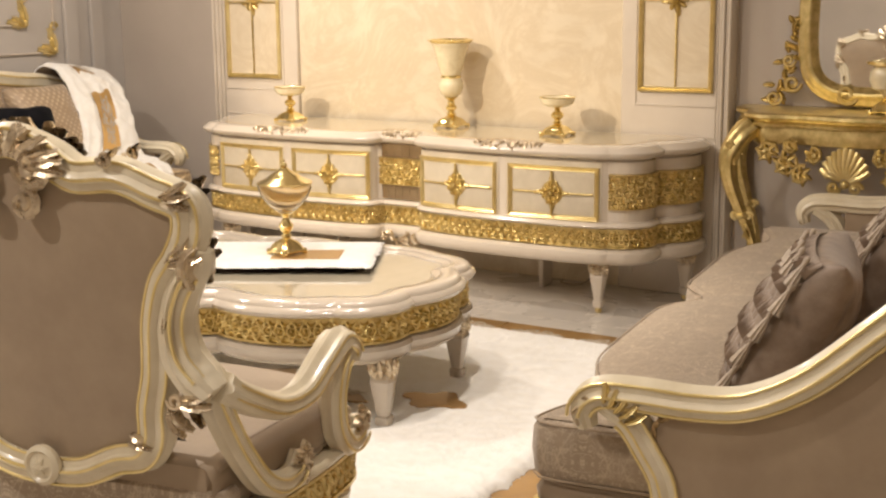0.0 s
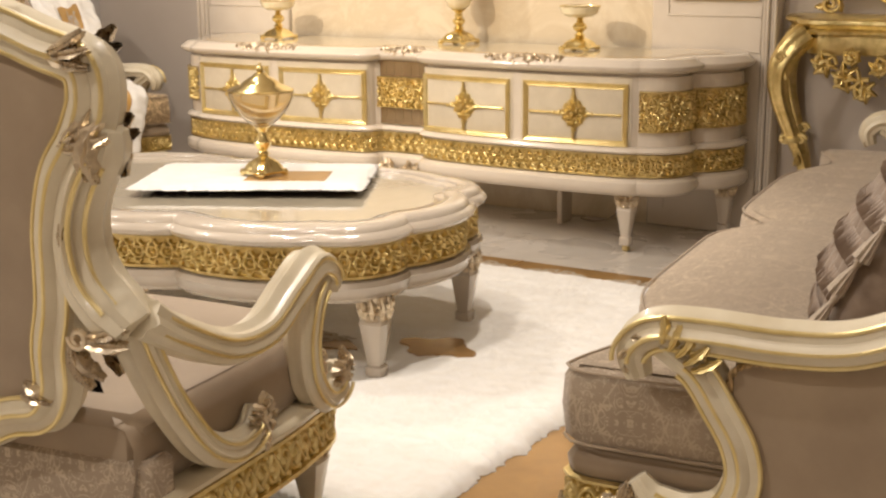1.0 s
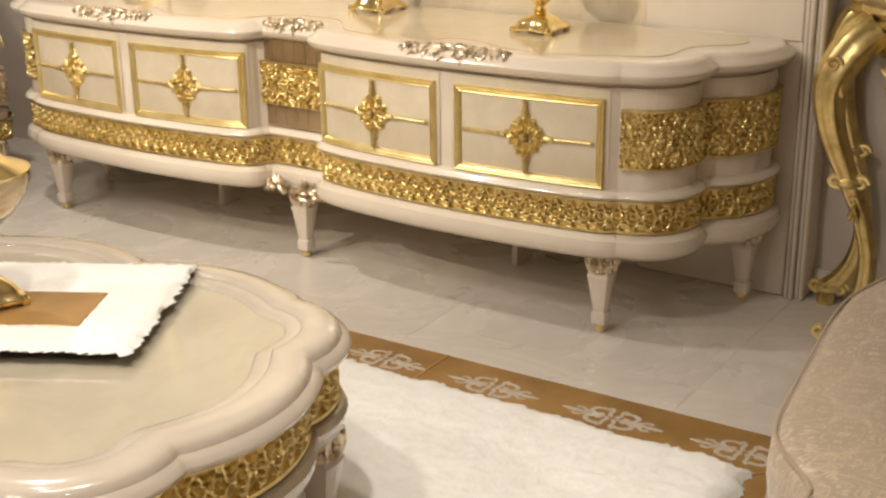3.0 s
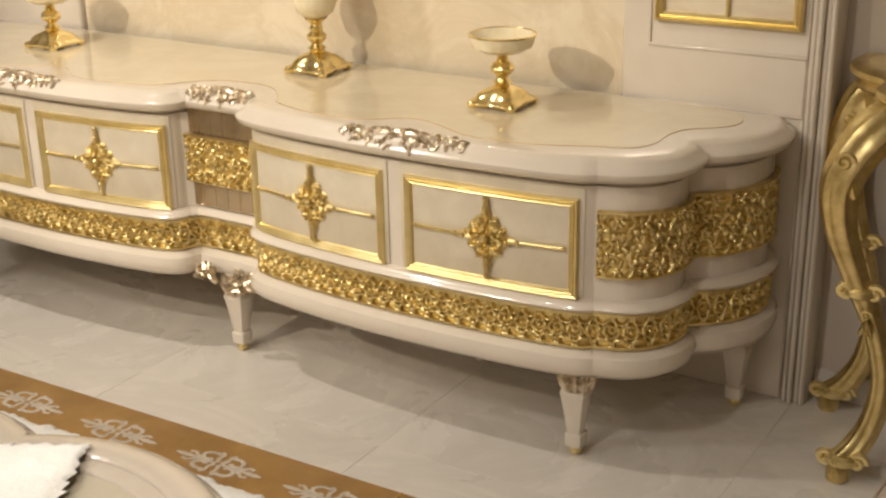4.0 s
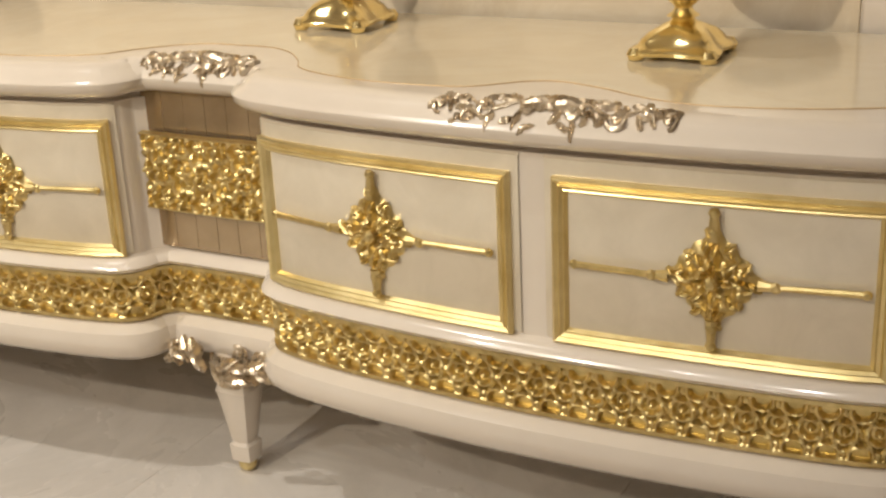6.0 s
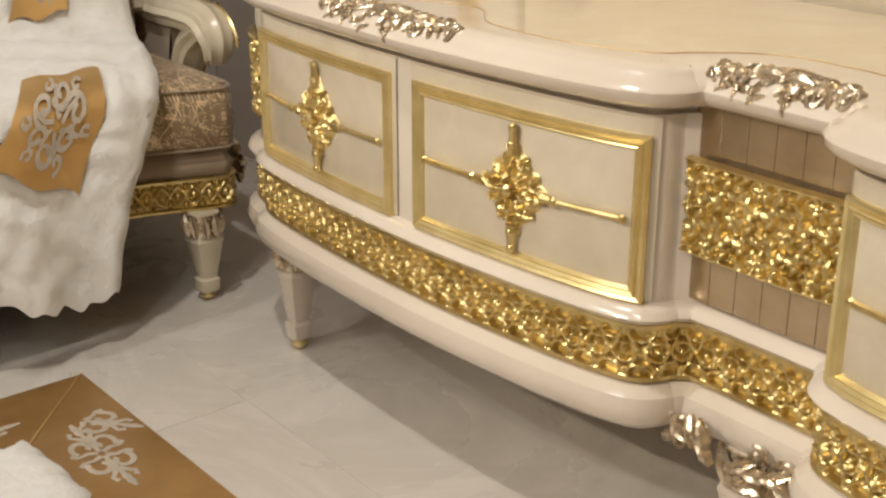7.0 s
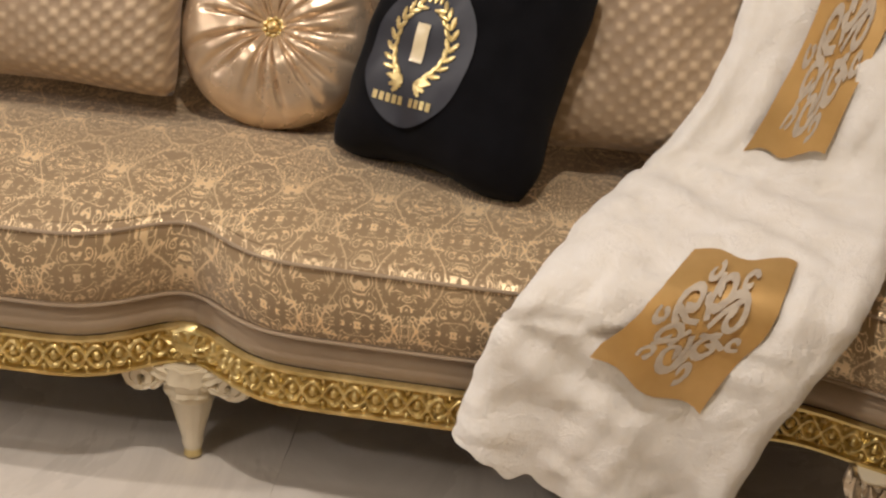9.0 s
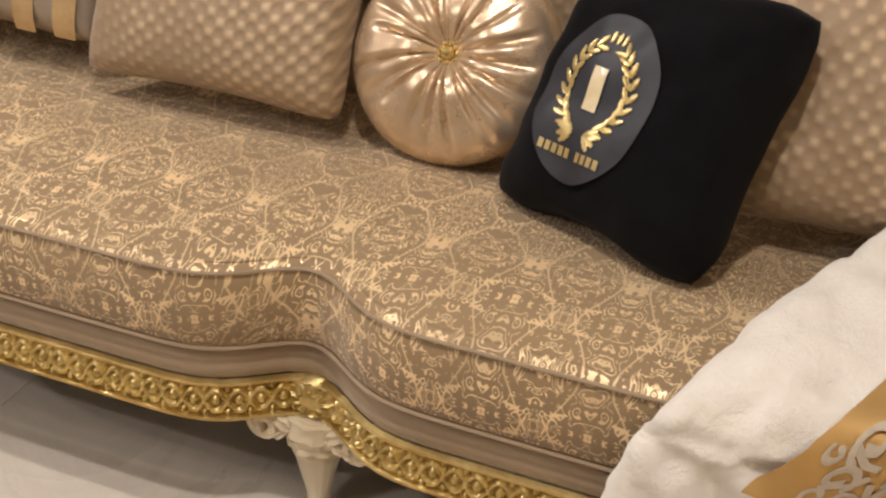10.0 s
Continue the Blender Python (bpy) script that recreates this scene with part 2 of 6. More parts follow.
# ---- geometry helpers ----
class Geo:
    """Vertices and faces that grow piece by piece."""

    def __init__(self):
        self.v, self.f = [], []

    def add(self, verts, faces):
        n = len(self.v)
        self.v += [tuple(map(float, p)) for p in verts]
        self.f += [tuple(i + n for i in face) for face in faces]
        return self

    def grid(self, pts, loop_u=False, loop_v=False):
        """pts: rows x columns x 3."""
        pts = np.asarray(pts, float)
        r, c = pts.shape[:2]
        faces = []
        for i in range(r if loop_u else r - 1):
            for j in range(c if loop_v else c - 1):
                a, b = (i + 1) % r, (j + 1) % c
                faces.append((i * c + j, i * c + b, a * c + b, a * c + j))
        return self.add(pts.reshape(-1, 3), faces)

    def moved(self, fn):
        self.v = [tuple(fn(*p)) for p in self.v]
        return self

    def mesh(self, name, sharp=38):
        me = bpy.data.meshes.new(name)
        me.from_pydata(self.v, [], self.f)
        bm = bmesh.new()
        bm.from_mesh(me)
        bmesh.ops.remove_doubles(bm, verts=bm.verts, dist=1e-6)
        bmesh.ops.recalc_face_normals(bm, faces=bm.faces)
        bm.to_mesh(me)
        bm.free()
        me.polygons.foreach_set("use_smooth", [True] * len(me.polygons))
        me.set_sharp_from_angle(angle=radians(sharp))
        return me


def part(name, geo, mat, parent=None, label="", sharp=38):
    me = geo.mesh(name, sharp) if isinstance(geo, Geo) else geo
    if not me.materials:
        me.materials.append(mat)
    ob = new(name, me)
    ob.parent = parent
    return tagged(ob, label)


def thing(name, label, category, group="", m=None, kind=""):
    ob = new(name)
    ob.empty_display_size = 0.1
    if m is not None:
        ob.matrix_world = m
    return tagged(ob, label, category, group, kind)


def spline(pts, n=8, closed=False):
    """A Catmull-Rom curve through pts, n steps to a stretch."""
    p = np.asarray(pts, float)
    m = len(p)
    out = []
    for i in range(m if closed else m - 1):
        a, b, c, d = (p[(i + k) % m] if closed else p[min(max(i + k, 0), m - 1)] for k in (-1, 0, 1, 2))
        for t in np.arange(n) / n:
            out.append(0.5 * (2 * b + (c - a) * t + (2 * a - 5 * b + 4 * c - d) * t**2 + (3 * b - a - 3 * c + d) * t**3))
    if not closed:
        out.append(p[-1])
    return np.array(out)


def sweep(geo, path, section, side, closed=False, scale=None, cap=True):
    """Carries a closed section (a: off the curve, b: along side) along a curve that lies across the direction side."""
    path, side = np.asarray(path, float), np.asarray(side, float)
    tan = np.roll(path, -1, 0) - np.roll(path, 1, 0) if closed else np.gradient(path, axis=0)
    tan /= np.linalg.norm(tan, axis=1)[:, None] + 1e-12
    nor = np.cross(tan, side)
    nor /= np.linalg.norm(nor, axis=1)[:, None] + 1e-12
    k = np.ones(len(path)) if scale is None else np.interp(np.linspace(0, 1, len(path)), np.linspace(0, 1, len(scale)), scale)
    s = np.asarray(section, float)
    rows = path[:, None] + k[:, None, None] * (nor[:, None] * s[None, :, :1] + side[None, None] * s[None, :, 1:])
    geo.grid(rows, loop_u=closed, loop_v=True)
    if cap and not closed:
        n, c = len(geo.v), len(s)
        geo.f += [tuple(range(n - c, n)), tuple(range(n - rows.shape[0] * c + c - 1, n - rows.shape[0] * c - 1, -1))]
    return geo


def tube(geo, path, r, seg=8, closed=False, taper=None):
    """A round tube along any curve."""
    path = np.asarray(path, float)
    tan = np.roll(path, -1, 0) - np.roll(path, 1, 0) if closed else np.gradient(path, axis=0)
    tan /= np.linalg.norm(tan, axis=1)[:, None] + 1e-12
    ref = np.where(np.abs(tan[:, 2:]) > 0.9, np.array([[1.0, 0, 0]]), np.array([[0, 0, 1.0]]))
    a = np.cross(tan, ref)
    a /= np.linalg.norm(a, axis=1)[:, None] + 1e-12
    b = np.cross(tan, a)
    k = np.full(len(path), r) if taper is None else r * np.interp(np.linspace(0, 1, len(path)), np.linspace(0, 1, len(taper)), taper)
    w = np.arange(seg) / seg * 2 * np.pi
    rows = path[:, None] + k[:, None, None] * (a[:, None] * np.cos(w)[None, :, None] + b[:, None] * np.sin(w)[None, :, None])
    geo.grid(rows, loop_u=closed, loop_v=True)
    if not closed:
        n = len(geo.v)
        geo.f += [tuple(range(n - seg, n)), tuple(range(n - len(path) * seg + seg - 1, n - len(path) * seg - 1, -1))]
    return geo


def lathe(geo, profile, center=(0, 0, 0), seg=28, wave=None, ring=False):
    """Turns (radius, z) pairs round the z axis; wave(angle, z) scales the radius."""
    w = np.arange(seg) / seg * 2 * np.pi
    rows = []
    for r, z in profile:
        k = np.ones(seg) if wave is None else wave(w, z)
        rows.append(np.stack([center[0] + r * k * np.cos(w), center[1] + r * k * np.sin(w), np.full(seg, center[2] + z)], 1))
    geo.grid(np.array(rows), loop_u=ring, loop_v=True)
    if ring:
        return geo
    n = len(geo.v)
    geo.f += [tuple(range(n - seg, n)), tuple(range(n - len(profile) * seg + seg - 1, n - len(profile) * seg - 1, -1))]
    return geo


def box(geo, a, b, bev=0.004):
    """A block from corner a to corner b with chamfered edges."""
    (x0, y0, z0), (x1, y1, z1) = a, b
    e = min(bev, (x1 - x0) / 3, (y1 - y0) / 3, (z1 - z0) / 3)

    def ring(d, z):
        return [(x0 + d, y0 + e, z), (x0 + e, y0 + d, z), (x1 - e, y0 + d, z), (x1 - d, y0 + e, z), (x1 - d, y1 - e, z), (x1 - e, y1 - d, z), (x0 + e, y1 - d, z), (x0 + d, y1 - e, z)]

    rows = [ring(e, z0), ring(0, z0 + e), ring(0, z1 - e), ring(e, z1)]
    geo.grid(rows, loop_v=True)
    n = len(geo.v)
    geo.f += [tuple(range(n - 8, n)), tuple(range(n - 25, n - 33, -1))]
    return geo


def leaf(geo, at, angle, length, width, height, curl=0.0):
    """A domed carved leaf in the (a, b) plane, raised along h; its tip curls round."""
    rows = []
    for i in range(12):
        t = i / 11
        w = width * (math.sin(math.pi * (0.08 + 0.86 * t)) ** 0.6) * (0.70 + 0.30 * math.cos(3 * math.pi * t) ** 2) * 0.5
        turn = angle + curl * t * t
        cx = at[0] + length * t * math.cos(angle + curl * t * 0.5)
        cy = at[1] + length * t * math.sin(angle + curl * t * 0.5)
        row = []
        for s, k in ((-1, 0.0), (-0.55, 0.75), (0, 0.55), (0.55, 0.75), (1, 0.0)):
            row.append((cx - s * w * math.sin(turn), cy + s * w * math.cos(turn), height * (k * (0.45 + 0.75 * math.sin(math.pi * min(1, t * 0.9 + 0.1)))) + at[2]))
        rows.append(row)
    return geo.grid(rows)


def scroll(geo, at, angle, size, r, turns=1.4, hand=1, height=0.006):
    """A volute in the (a, b) plane that winds in towards its eye."""
    pts = []
    for i in range(18):
        t = i / 17
        rad = size * (1 - 0.86 * t)
        w = angle + hand * t * turns * 2 * math.pi
        pts.append((at[0] + rad * math.cos(w), at[1] + rad * math.sin(w), at[2] + height * (0.6 + 0.6 * t)))
    return tube(geo, pts, r, 6, taper=(0.8, 1.0, 0.8, 1.2))


def bead(geo, at, r, seg=8):
    return lathe(geo, [(r * 0.05, r * 0.75), (r * 0.6, r * 0.62), (r, 0), (r * 0.9, -r * 0.3)], at, seg)


class Line:
    """A plan curve with arc length, point and outward normal at s."""

    def __init__(self, pts):
        self.p = np.asarray(pts, float)
        d = np.linalg.norm(np.diff(self.p, axis=0), axis=1)
        self.s = np.r_[0, np.cumsum(d)]
        self.length = self.s[-1]
        t = np.gradient(self.p, axis=0)
        t /= np.linalg.norm(t, axis=1)[:, None] + 1e-12
        if np.allclose(self.p[0], self.p[-1]):
            t[0] = t[-1] = (t[0] + t[-1]) / np.linalg.norm(t[0] + t[-1])
        self.n = np.stack([t[:, 1], -t[:, 0]], 1)

    def at(self, s):
        p = np.stack([np.interp(s, self.s, self.p[:, k]) for k in (0, 1)], -1)
        n = np.stack([np.interp(s, self.s, self.n[:, k]) for k in (0, 1)], -1)
        return p, n / (np.linalg.norm(n, axis=-1, keepdims=True) + 1e-12)

    def put(self, s, z, h):
        p, n = self.at(np.asarray(s, float))
        q = p + n * np.asarray(h, float)[..., None]
        return np.concatenate([q, np.asarray(z, float)[..., None]], -1)

    def piece(self, s0, s1):
        k = (self.s > s0) & (self.s < s1)
        return Line(np.r_[[self.at(s0)[0]], self.p[k], [self.at(s1)[0]]])


def moulding(line, profile, step=0.012):
    """Carries (offset, z) pairs along a plan curve."""
    g = Geo()
    s = np.linspace(0, line.length, max(2, int(line.length / step)))
    s = np.unique(np.round(np.r_[s, line.s], 5))
    rows = [line.put(s, np.full(len(s), z), np.full(len(s), d)) for d, z in profile]
    return g.grid(rows)


def dome(d, w):
    """A round strand of half-width w at distance d from its middle."""
    return np.sqrt(np.clip(1 - (d / w) ** 2, 0, 1))


def guilloche(u, v):
    """Relief of two braided strands with beads in their eyes; u counts eyes, v runs 0 to 1."""
    c = np.cos(np.pi * u)
    slope = np.sqrt(1 + (1.1 * np.sin(np.pi * u)) ** 2)
    over = 0.5 + 0.5 * np.sin(2 * np.pi * u)
    one = dome(np.abs(v - 0.5 - 0.34 * c) / slope, 0.105) * (0.72 + 0.28 * over)
    two = dome(np.abs(v - 0.5 + 0.34 * c) / slope, 0.105) * (1.0 - 0.28 * over)
    du = (u % 1) - 0.0
    du = np.minimum(du, 1 - du)
    eye = dome(np.hypot(du * 0.75, v - 0.5), 0.17) * 0.95
    petal = dome(np.hypot(du * 0.75, v - 0.5) - 0.02 * np.cos(6 * np.arctan2(v - 0.5, du + 1e-6)), 0.20) * 0.55
    hu = np.abs((u % 1) - 0.5)
    side = np.maximum(dome(np.hypot(hu * 0.8, v - 0.10), 0.12), dome(np.hypot(hu * 0.8, v - 0.90), 0.12)) * 0.8
    return np.maximum.reduce([one, two, eye, petal, side])


def lattice_band(u, v):
    """Relief of interlaced rings and crossing strands with open ground between; u counts rings, v runs 0 to 1."""
    w = (v - 0.5) * 1.75
    near = lambda q: np.abs(q - np.round(q))  # noqa: E731
    du = u % 1 - 0.5
    ring = dome(np.hypot(du, w) - 0.36, 0.085) * (0.80 + 0.2 * np.cos(4 * np.arctan2(w, du)))
    half_ring = dome(np.hypot(np.abs(du) - 0.5, np.abs(w) - 0.80) - 0.36, 0.080) * 0.85
    over = 0.5 + 0.5 * np.cos(2 * np.pi * u) * np.cos(2 * np.pi * w)
    one = dome(near(u * 1.0 + w * 0.62), 0.085) * (0.55 + 0.3 * over)
    two = dome(near(u * 1.0 - w * 0.62), 0.085) * (0.85 - 0.3 * over)
    bud = np.maximum(dome(np.hypot(du, w), 0.13), dome(np.hypot(np.abs(du) - 0.5, w), 0.11) * 0.85)
    tips = dome(np.hypot(du * 1.3, np.abs(w) - 0.66), 0.12) * 0.8
    return np.maximum.reduce([ring, half_ring, one, two, bud, tips])


PETALS = [(0.13 * math.cos(w), 0.13 * math.sin(w), w, 0.115, 0.056, 0.80) for w in np.arange(6) * math.pi / 3]
PETALS += [(0.33 * math.cos(w), 0.33 * math.sin(w), w + 0.95 * (1 if k % 2 else -1), 0.135, 0.058, 1.0) for k, w in enumerate(np.arange(12) * math.pi / 6 + 0.26)]
PETALS += [(0.44 * math.cos(w), 0.44 * math.sin(w), w + 0.3, 0.085, 0.045, 0.75) for w in np.arange(6) * math.pi / 3 + 0.5]


def foliage(u, v):
    """Relief of rosettes ringed by curling leaves; u and v in cells of one rosette."""
    out = np.zeros_like(u)
    for ou, ov in ((0, 0), (0.5, 0.5)):
        for du in (-1, 0, 1):
            a0, b0 = (u + ou) % 1 - 0.5 + du, (v + ov) % 1 - 0.5
            for cx, cy, w, half_len, half_wide, tall in PETALS:
                a, b = a0 - cx, b0 - cy
                p, q = a * math.cos(w) + b * math.sin(w), b * math.cos(w) - a * math.sin(w)
                q = q - 2.2 * p * p
                d = np.hypot(p / half_len, q / half_wide)
                out = np.maximum(out, tall * dome(d, 1.0) * (0.80 + 0.20 * np.clip(np.abs(q) / (0.4 * half_wide), 0, 1)))
            out = np.maximum(out, dome(np.hypot(a0, b0), 0.062))
    return out


def carved(line, z0, z1, depth, fn, pitch, step=0.0032, lip=0.008, base=0.0):
    """A carved band along a plan curve: a relief between two plain gilt lips."""
    g = Geo()
    s = np.linspace(0, line.length, max(8, int(line.length / step)))
    rows = max(8, int((z1 - z0) / step))
    zs = np.linspace(z0, z1, rows)
    cells = max(1, round(line.length / pitch))
    u = s / line.length * cells
    for_all = []
    for z in zs:
        v = np.clip((z - z0 - lip) / (z1 - z0 - 2 * lip), 0, 1)
        edge = min(z - z0, z1 - z)
        if edge < lip:
            h = np.full(len(s), depth * (0.9 if 0.1 * lip < edge else 0.0))
        else:
            h = depth * fn(u, np.full(len(s), v))
        for_all.append(line.put(s, np.full(len(s), z), base + h))
    g.grid(np.array(for_all))
    return g


# ---- the room ----
def slab(name, a, b, mat, kind="structure", label=""):
    g = Geo()
    box(g, a, b, 0.002)
    return tagged(part(name, g, mat), label, "", "", kind)


X0, X1, Y0, Y1, H = -2.45, 4.3, -7.6, 0.12, 2.9
floor = slab("floor", (X0 - 0.2, Y0 - 0.2, -0.12), (X1 + 0.2, Y1 + 0.2, -0.0012), JOINT, label="pale grey marble floor in large tiles")
slab("ceiling", (X0 - 0.2, Y0 - 0.2, H), (X1 + 0.2, Y1 + 0.2, H + 0.15), CEILING, label="plain painted ceiling")
slab("wall_north", (X0 - 0.2, Y1, 0), (X1 + 0.2, Y1 + 0.2, H), WALL, label="warm white painted wall behind the console")
slab("wall_west", (X0 - 0.2, Y0, 0), (X0, Y1, H), GREY_WALL, label="grey beige wall with raised moulding frames")
slab("wall_east", (X1, Y0, 0), (X1 + 0.2, Y1, H), WALL, label="plain warm white wall")
slab("wall_south", (X0 - 0.2, Y0 - 0.2, 0), (X1 + 0.2, Y0, H), WALL, label="plain warm white wall")
slab("baseboard", (1.482, Y1 - 0.018, 0.0), (X1, Y1 - 0.002, 0.075), TILE, label="grey marble skirting along the wall")

# the panelled wall unit behind the cabinet
WY = 0.03
unit = tagged(new("wall_panel"), "cream panelled wall unit with gilt framed columns and a marble centre", "wall panel", "", "structure")
g = Geo()
box(g, (-1.005, WY + 0.02, 0.0), (0.94, Y1 - 0.003, 2.7), 0.002)
part("marble_panel", g, PANEL, unit, "cream marbled centre panel")
for side, xa, xb in ((-1, -1.545, -1.008), (1, 0.943, 1.418)):
    g = Geo()
    box(g, (xa, WY, 0.0), (xb, Y1 - 0.003, 2.7), 0.006)
    column = part("column", g, CREAM, unit)
    # slim raised mouldings that part the column into fields
    fa, fb = (1.034, 1.402) if side > 0 else (-1.510, -1.120)
    g = Geo()
    for z in (0.752, 0.895):
        box(g, (fa - 0.02, WY - 0.005, z - 0.004), (fb + 0.015, WY + 0.001, z + 0.004), 0.002)
    for xm in (fa - 0.018, fb + 0.011):
        box(g, (xm, WY - 0.005, 0.08), (xm + 0.006, WY + 0.001, 0.748), 0.002)
        box(g, (xm, WY - 0.005, 0.900), (xm + 0.006, WY + 0.001, 2.3), 0.002)
    part("moulding", g, CREAM, column)
    g = Geo()
    box(g, (fa + 0.02, WY - 0.004, 0.975), (fb - 0.02, WY + 0.001, 1.79), 0.002)
    part("inset_panel", g, PANEL, column)
    g = Geo()
    cut = [(0.0, 0.0), (0.0, 0.012), (0.006, 0.016), (0.011, 0.009), (0.016, 0.013), (0.024, 0.006), (0.024, 0.0)]
    rows = []
    for d, h in cut:
        rows.append([(fa + d, WY - 0.004 - h, 0.957 + d), (fb - d, WY - 0.004 - h, 0.957 + d), (fb - d, WY - 0.004 - h, 1.80 - d), (fa + d, WY - 0.004 - h, 1.80 - d)])
    g.grid(rows, loop_v=True)
    frame_ob = part("gilt_frame", g, PALE_GOLD, column, "narrow gilt picture-frame moulding", 25)
    # floral cross with a long stem
    g, mid, zc = Geo(), (fa + fb) / 2, 1.378
    for k in range(8):
        leaf(g, (0, 0, 0), k * math.pi / 4, 0.055 if k % 2 else 0.075, 0.034, 0.022, 0.3)
    for k in range(4):
        leaf(g, (0, 0, 0.006), k * math.pi / 2 + 0.4, 0.035, 0.026, 0.024, -0.4)
    bead(g, (0, 0, 0.02), 0.011)
    for a in (0, math.pi):
        tube(g, [(0.06 * math.cos(a), 0, 0.006), ((fb - fa) / 2 * math.cos(a) * 0.93, 0, 0.006)], 0.005, 6)
    tube(g, [(0, -0.06, 0.006), (0, -0.40, 0.006)], 0.005, 6, taper=(1.3, 0.8, 0.9))
    tube(g, [(0, 0.06, 0.006), (0, 0.40, 0.006)], 0.005, 6, taper=(1.3, 0.8, 0.9))
    g.moved(lambda a, b, h: (mid + a, WY - 0.004 - h, zc + b))
    part("floral_ornament", g, GOLD, column)
g = Geo()
for k, (xa, d) in enumerate(((1.4205, 0.022), (1.4352, 0.010), (1.4499, 0.036), (1.4646, 0.016))):
    box(g, (xa, WY - 0.02 + d * 0.5, 0.0), (xa + 0.0145, Y1 - 0.003, 2.7), 0.005)
part("fluted_edge", g, CREAM, unit)
g = Geo()
for k, (xa, d) in enumerate(((-1.566, 0.028), (-1.585, 0.014), (-1.604, 0.04), (-1.622, 0.018))):
    box(g, (xa, WY - 0.02 + d * 0.5, 0.0), (xa + 0.018, Y1 - 0.003, 2.7), 0.005)
part("fluted_edge", g, CREAM, unit)
g = Geo()
box(g, (-1.0, WY - 0.02, 2.55), (0.96, Y1 - 0.003, 2.72), 0.01)
part("cornice", g, CREAM, unit)

# moulding frames with gilt corner leaves on the west wall, and the shallow pilasters in its corner
for y1, z0 in ((-0.62, 1.26), (-0.42, 1.10)):
    f = tagged(new("trim"), "slim wall moulding with a gilt acanthus corner", "", "", "structure")
    g = Geo()
    sec = [(-0.008, 0), (-0.008, 0.008), (0, 0.014), (0.008, 0.008), (0.008, 0)]
    sweep(g, [(X0, y1 - 2.2, z0), (X0, y1 - 0.09, z0)], sec, (1, 0, 0))
    sweep(g, [(X0, y1, z0 + 0.13), (X0, y1, z0 + 1.2)], sec, (1, 0, 0))
    part("moulding", g, WALL, f)
    g = Geo()
    leaf(g, (0, 0, 0), math.pi * 0.98, 0.13, 0.06, 0.03, -0.3)
    leaf(g, (0, 0, 0), math.pi * 0.52, 0.15, 0.06, 0.03, 0.4)
    leaf(g, (-0.02, 0.0, 0.004), math.pi * 0.75, 0.09, 0.05, 0.035, 0.5)
    scroll(g, (0.0, 0.15, 0), 0, 0.03, 0.008)
    bead(g, (-0.01, 0.01, 0.015), 0.022)
    g.moved(lambda a, b, h: (X0 + 0.002 + h, y1 + a, z0 + b))
    part("corner_leaf", g, PALE_GOLD, f, "gilt acanthus corner leaf")
for yc in (-0.30, -0.10):
    g = Geo()
    box(g, (X0 - 0.001, yc - 0.05, 0), (X0 + 0.03, yc + 0.05, 2.7), 0.008)
    tagged(part("trim", g, GREY_WALL), "shallow painted pilaster on the wall", "", "", "structure")


# ---- the television cabinet ----
def arc(a, b, bulge, n=14):
    """A round bow from a to b that stands out by bulge to the right of the way."""
    a, b = np.array(a, float), np.array(b, float)
    d = b - a
    nrm = np.array([d[1], -d[0]]) / np.linalg.norm(d)
    c = np.linalg.norm(d)
    r = (c * c / 4 + bulge * bulge) / (2 * bulge)
    top = math.asin(min(1.0, c / 2 / r))
    w = np.linspace(-top, top, n)
    return (a + b) / 2 + d / c * (r * np.sin(w))[:, None] + nrm * (r * np.cos(w) - r * math.cos(top))[:, None]


bow = spline([(0.135, -0.452), (0.165, -0.500), (0.30, -0.527), (0.50, -0.543), (0.64, -0.546), (0.82, -0.542), (1.00, -0.530), (1.09, -0.516), (1.128, -0.496)], 6)
half = np.r_[[(0.0, -0.425), (0.06, -0.425), (0.11, -0.428)], bow, arc((1.130, -0.490), (1.262, -0.285), 0.066)[1:], arc((1.262, -0.275), (1.350, 0.026), 0.072)[1:]]
outline = np.r_[half[:0:-1] * [-1, 1], half]
FRONT = Line(outline)
S_MID = FRONT.length / 2


def s_of_x(x):
    """Arc length at which the bowed front has the given x."""
    k = np.abs(FRONT.p[:, 0]) < 1.13
    order = np.argsort(FRONT.p[k, 0])
    return float(np.interp(x, FRONT.p[k, 0][order], FRONT.s[k][order]))


S_LOBE = (float(FRONT.s[np.argmin(np.hypot(*(FRONT.p - [1.130, -0.490]).T))]), float(FRONT.s[np.argmin(np.hypot(*(FRONT.p - [1.262, -0.285]).T))]))

cabinet = thing("tv_cabinet", "long bow-fronted cream lacquer cabinet with gilt carved bands", "cabinet")
# carcass: skirt, ledge, body and a floor for it
part("skirt", moulding(FRONT, [(-0.40 * 0, 0.300), (0.012, 0.296), (0.030, 0.284), (0.036, 0.264), (0.030, 0.244), (0.016, 0.231), (-0.004, 0.229)]), CREAM, cabinet)
part("carved_band", carved(FRONT, 0.300, 0.392, 0.013, lattice_band, 0.042, 0.0021, 0.0105, 0.002), GOLD, cabinet, "gilt carved guilloche band")
part("ledge", moulding(FRONT, [(0.004, 0.392), (0.020, 0.394), (0.027, 0.402), (0.022, 0.412), (0.010, 0.418), (-0.002, 0.420)]), CREAM, cabinet)
part("body", moulding(FRONT, [(0.0, 0.416), (0.0, 0.687), (-0.012, 0.6885), (-0.012, 0.715)]), CREAM, cabinet)


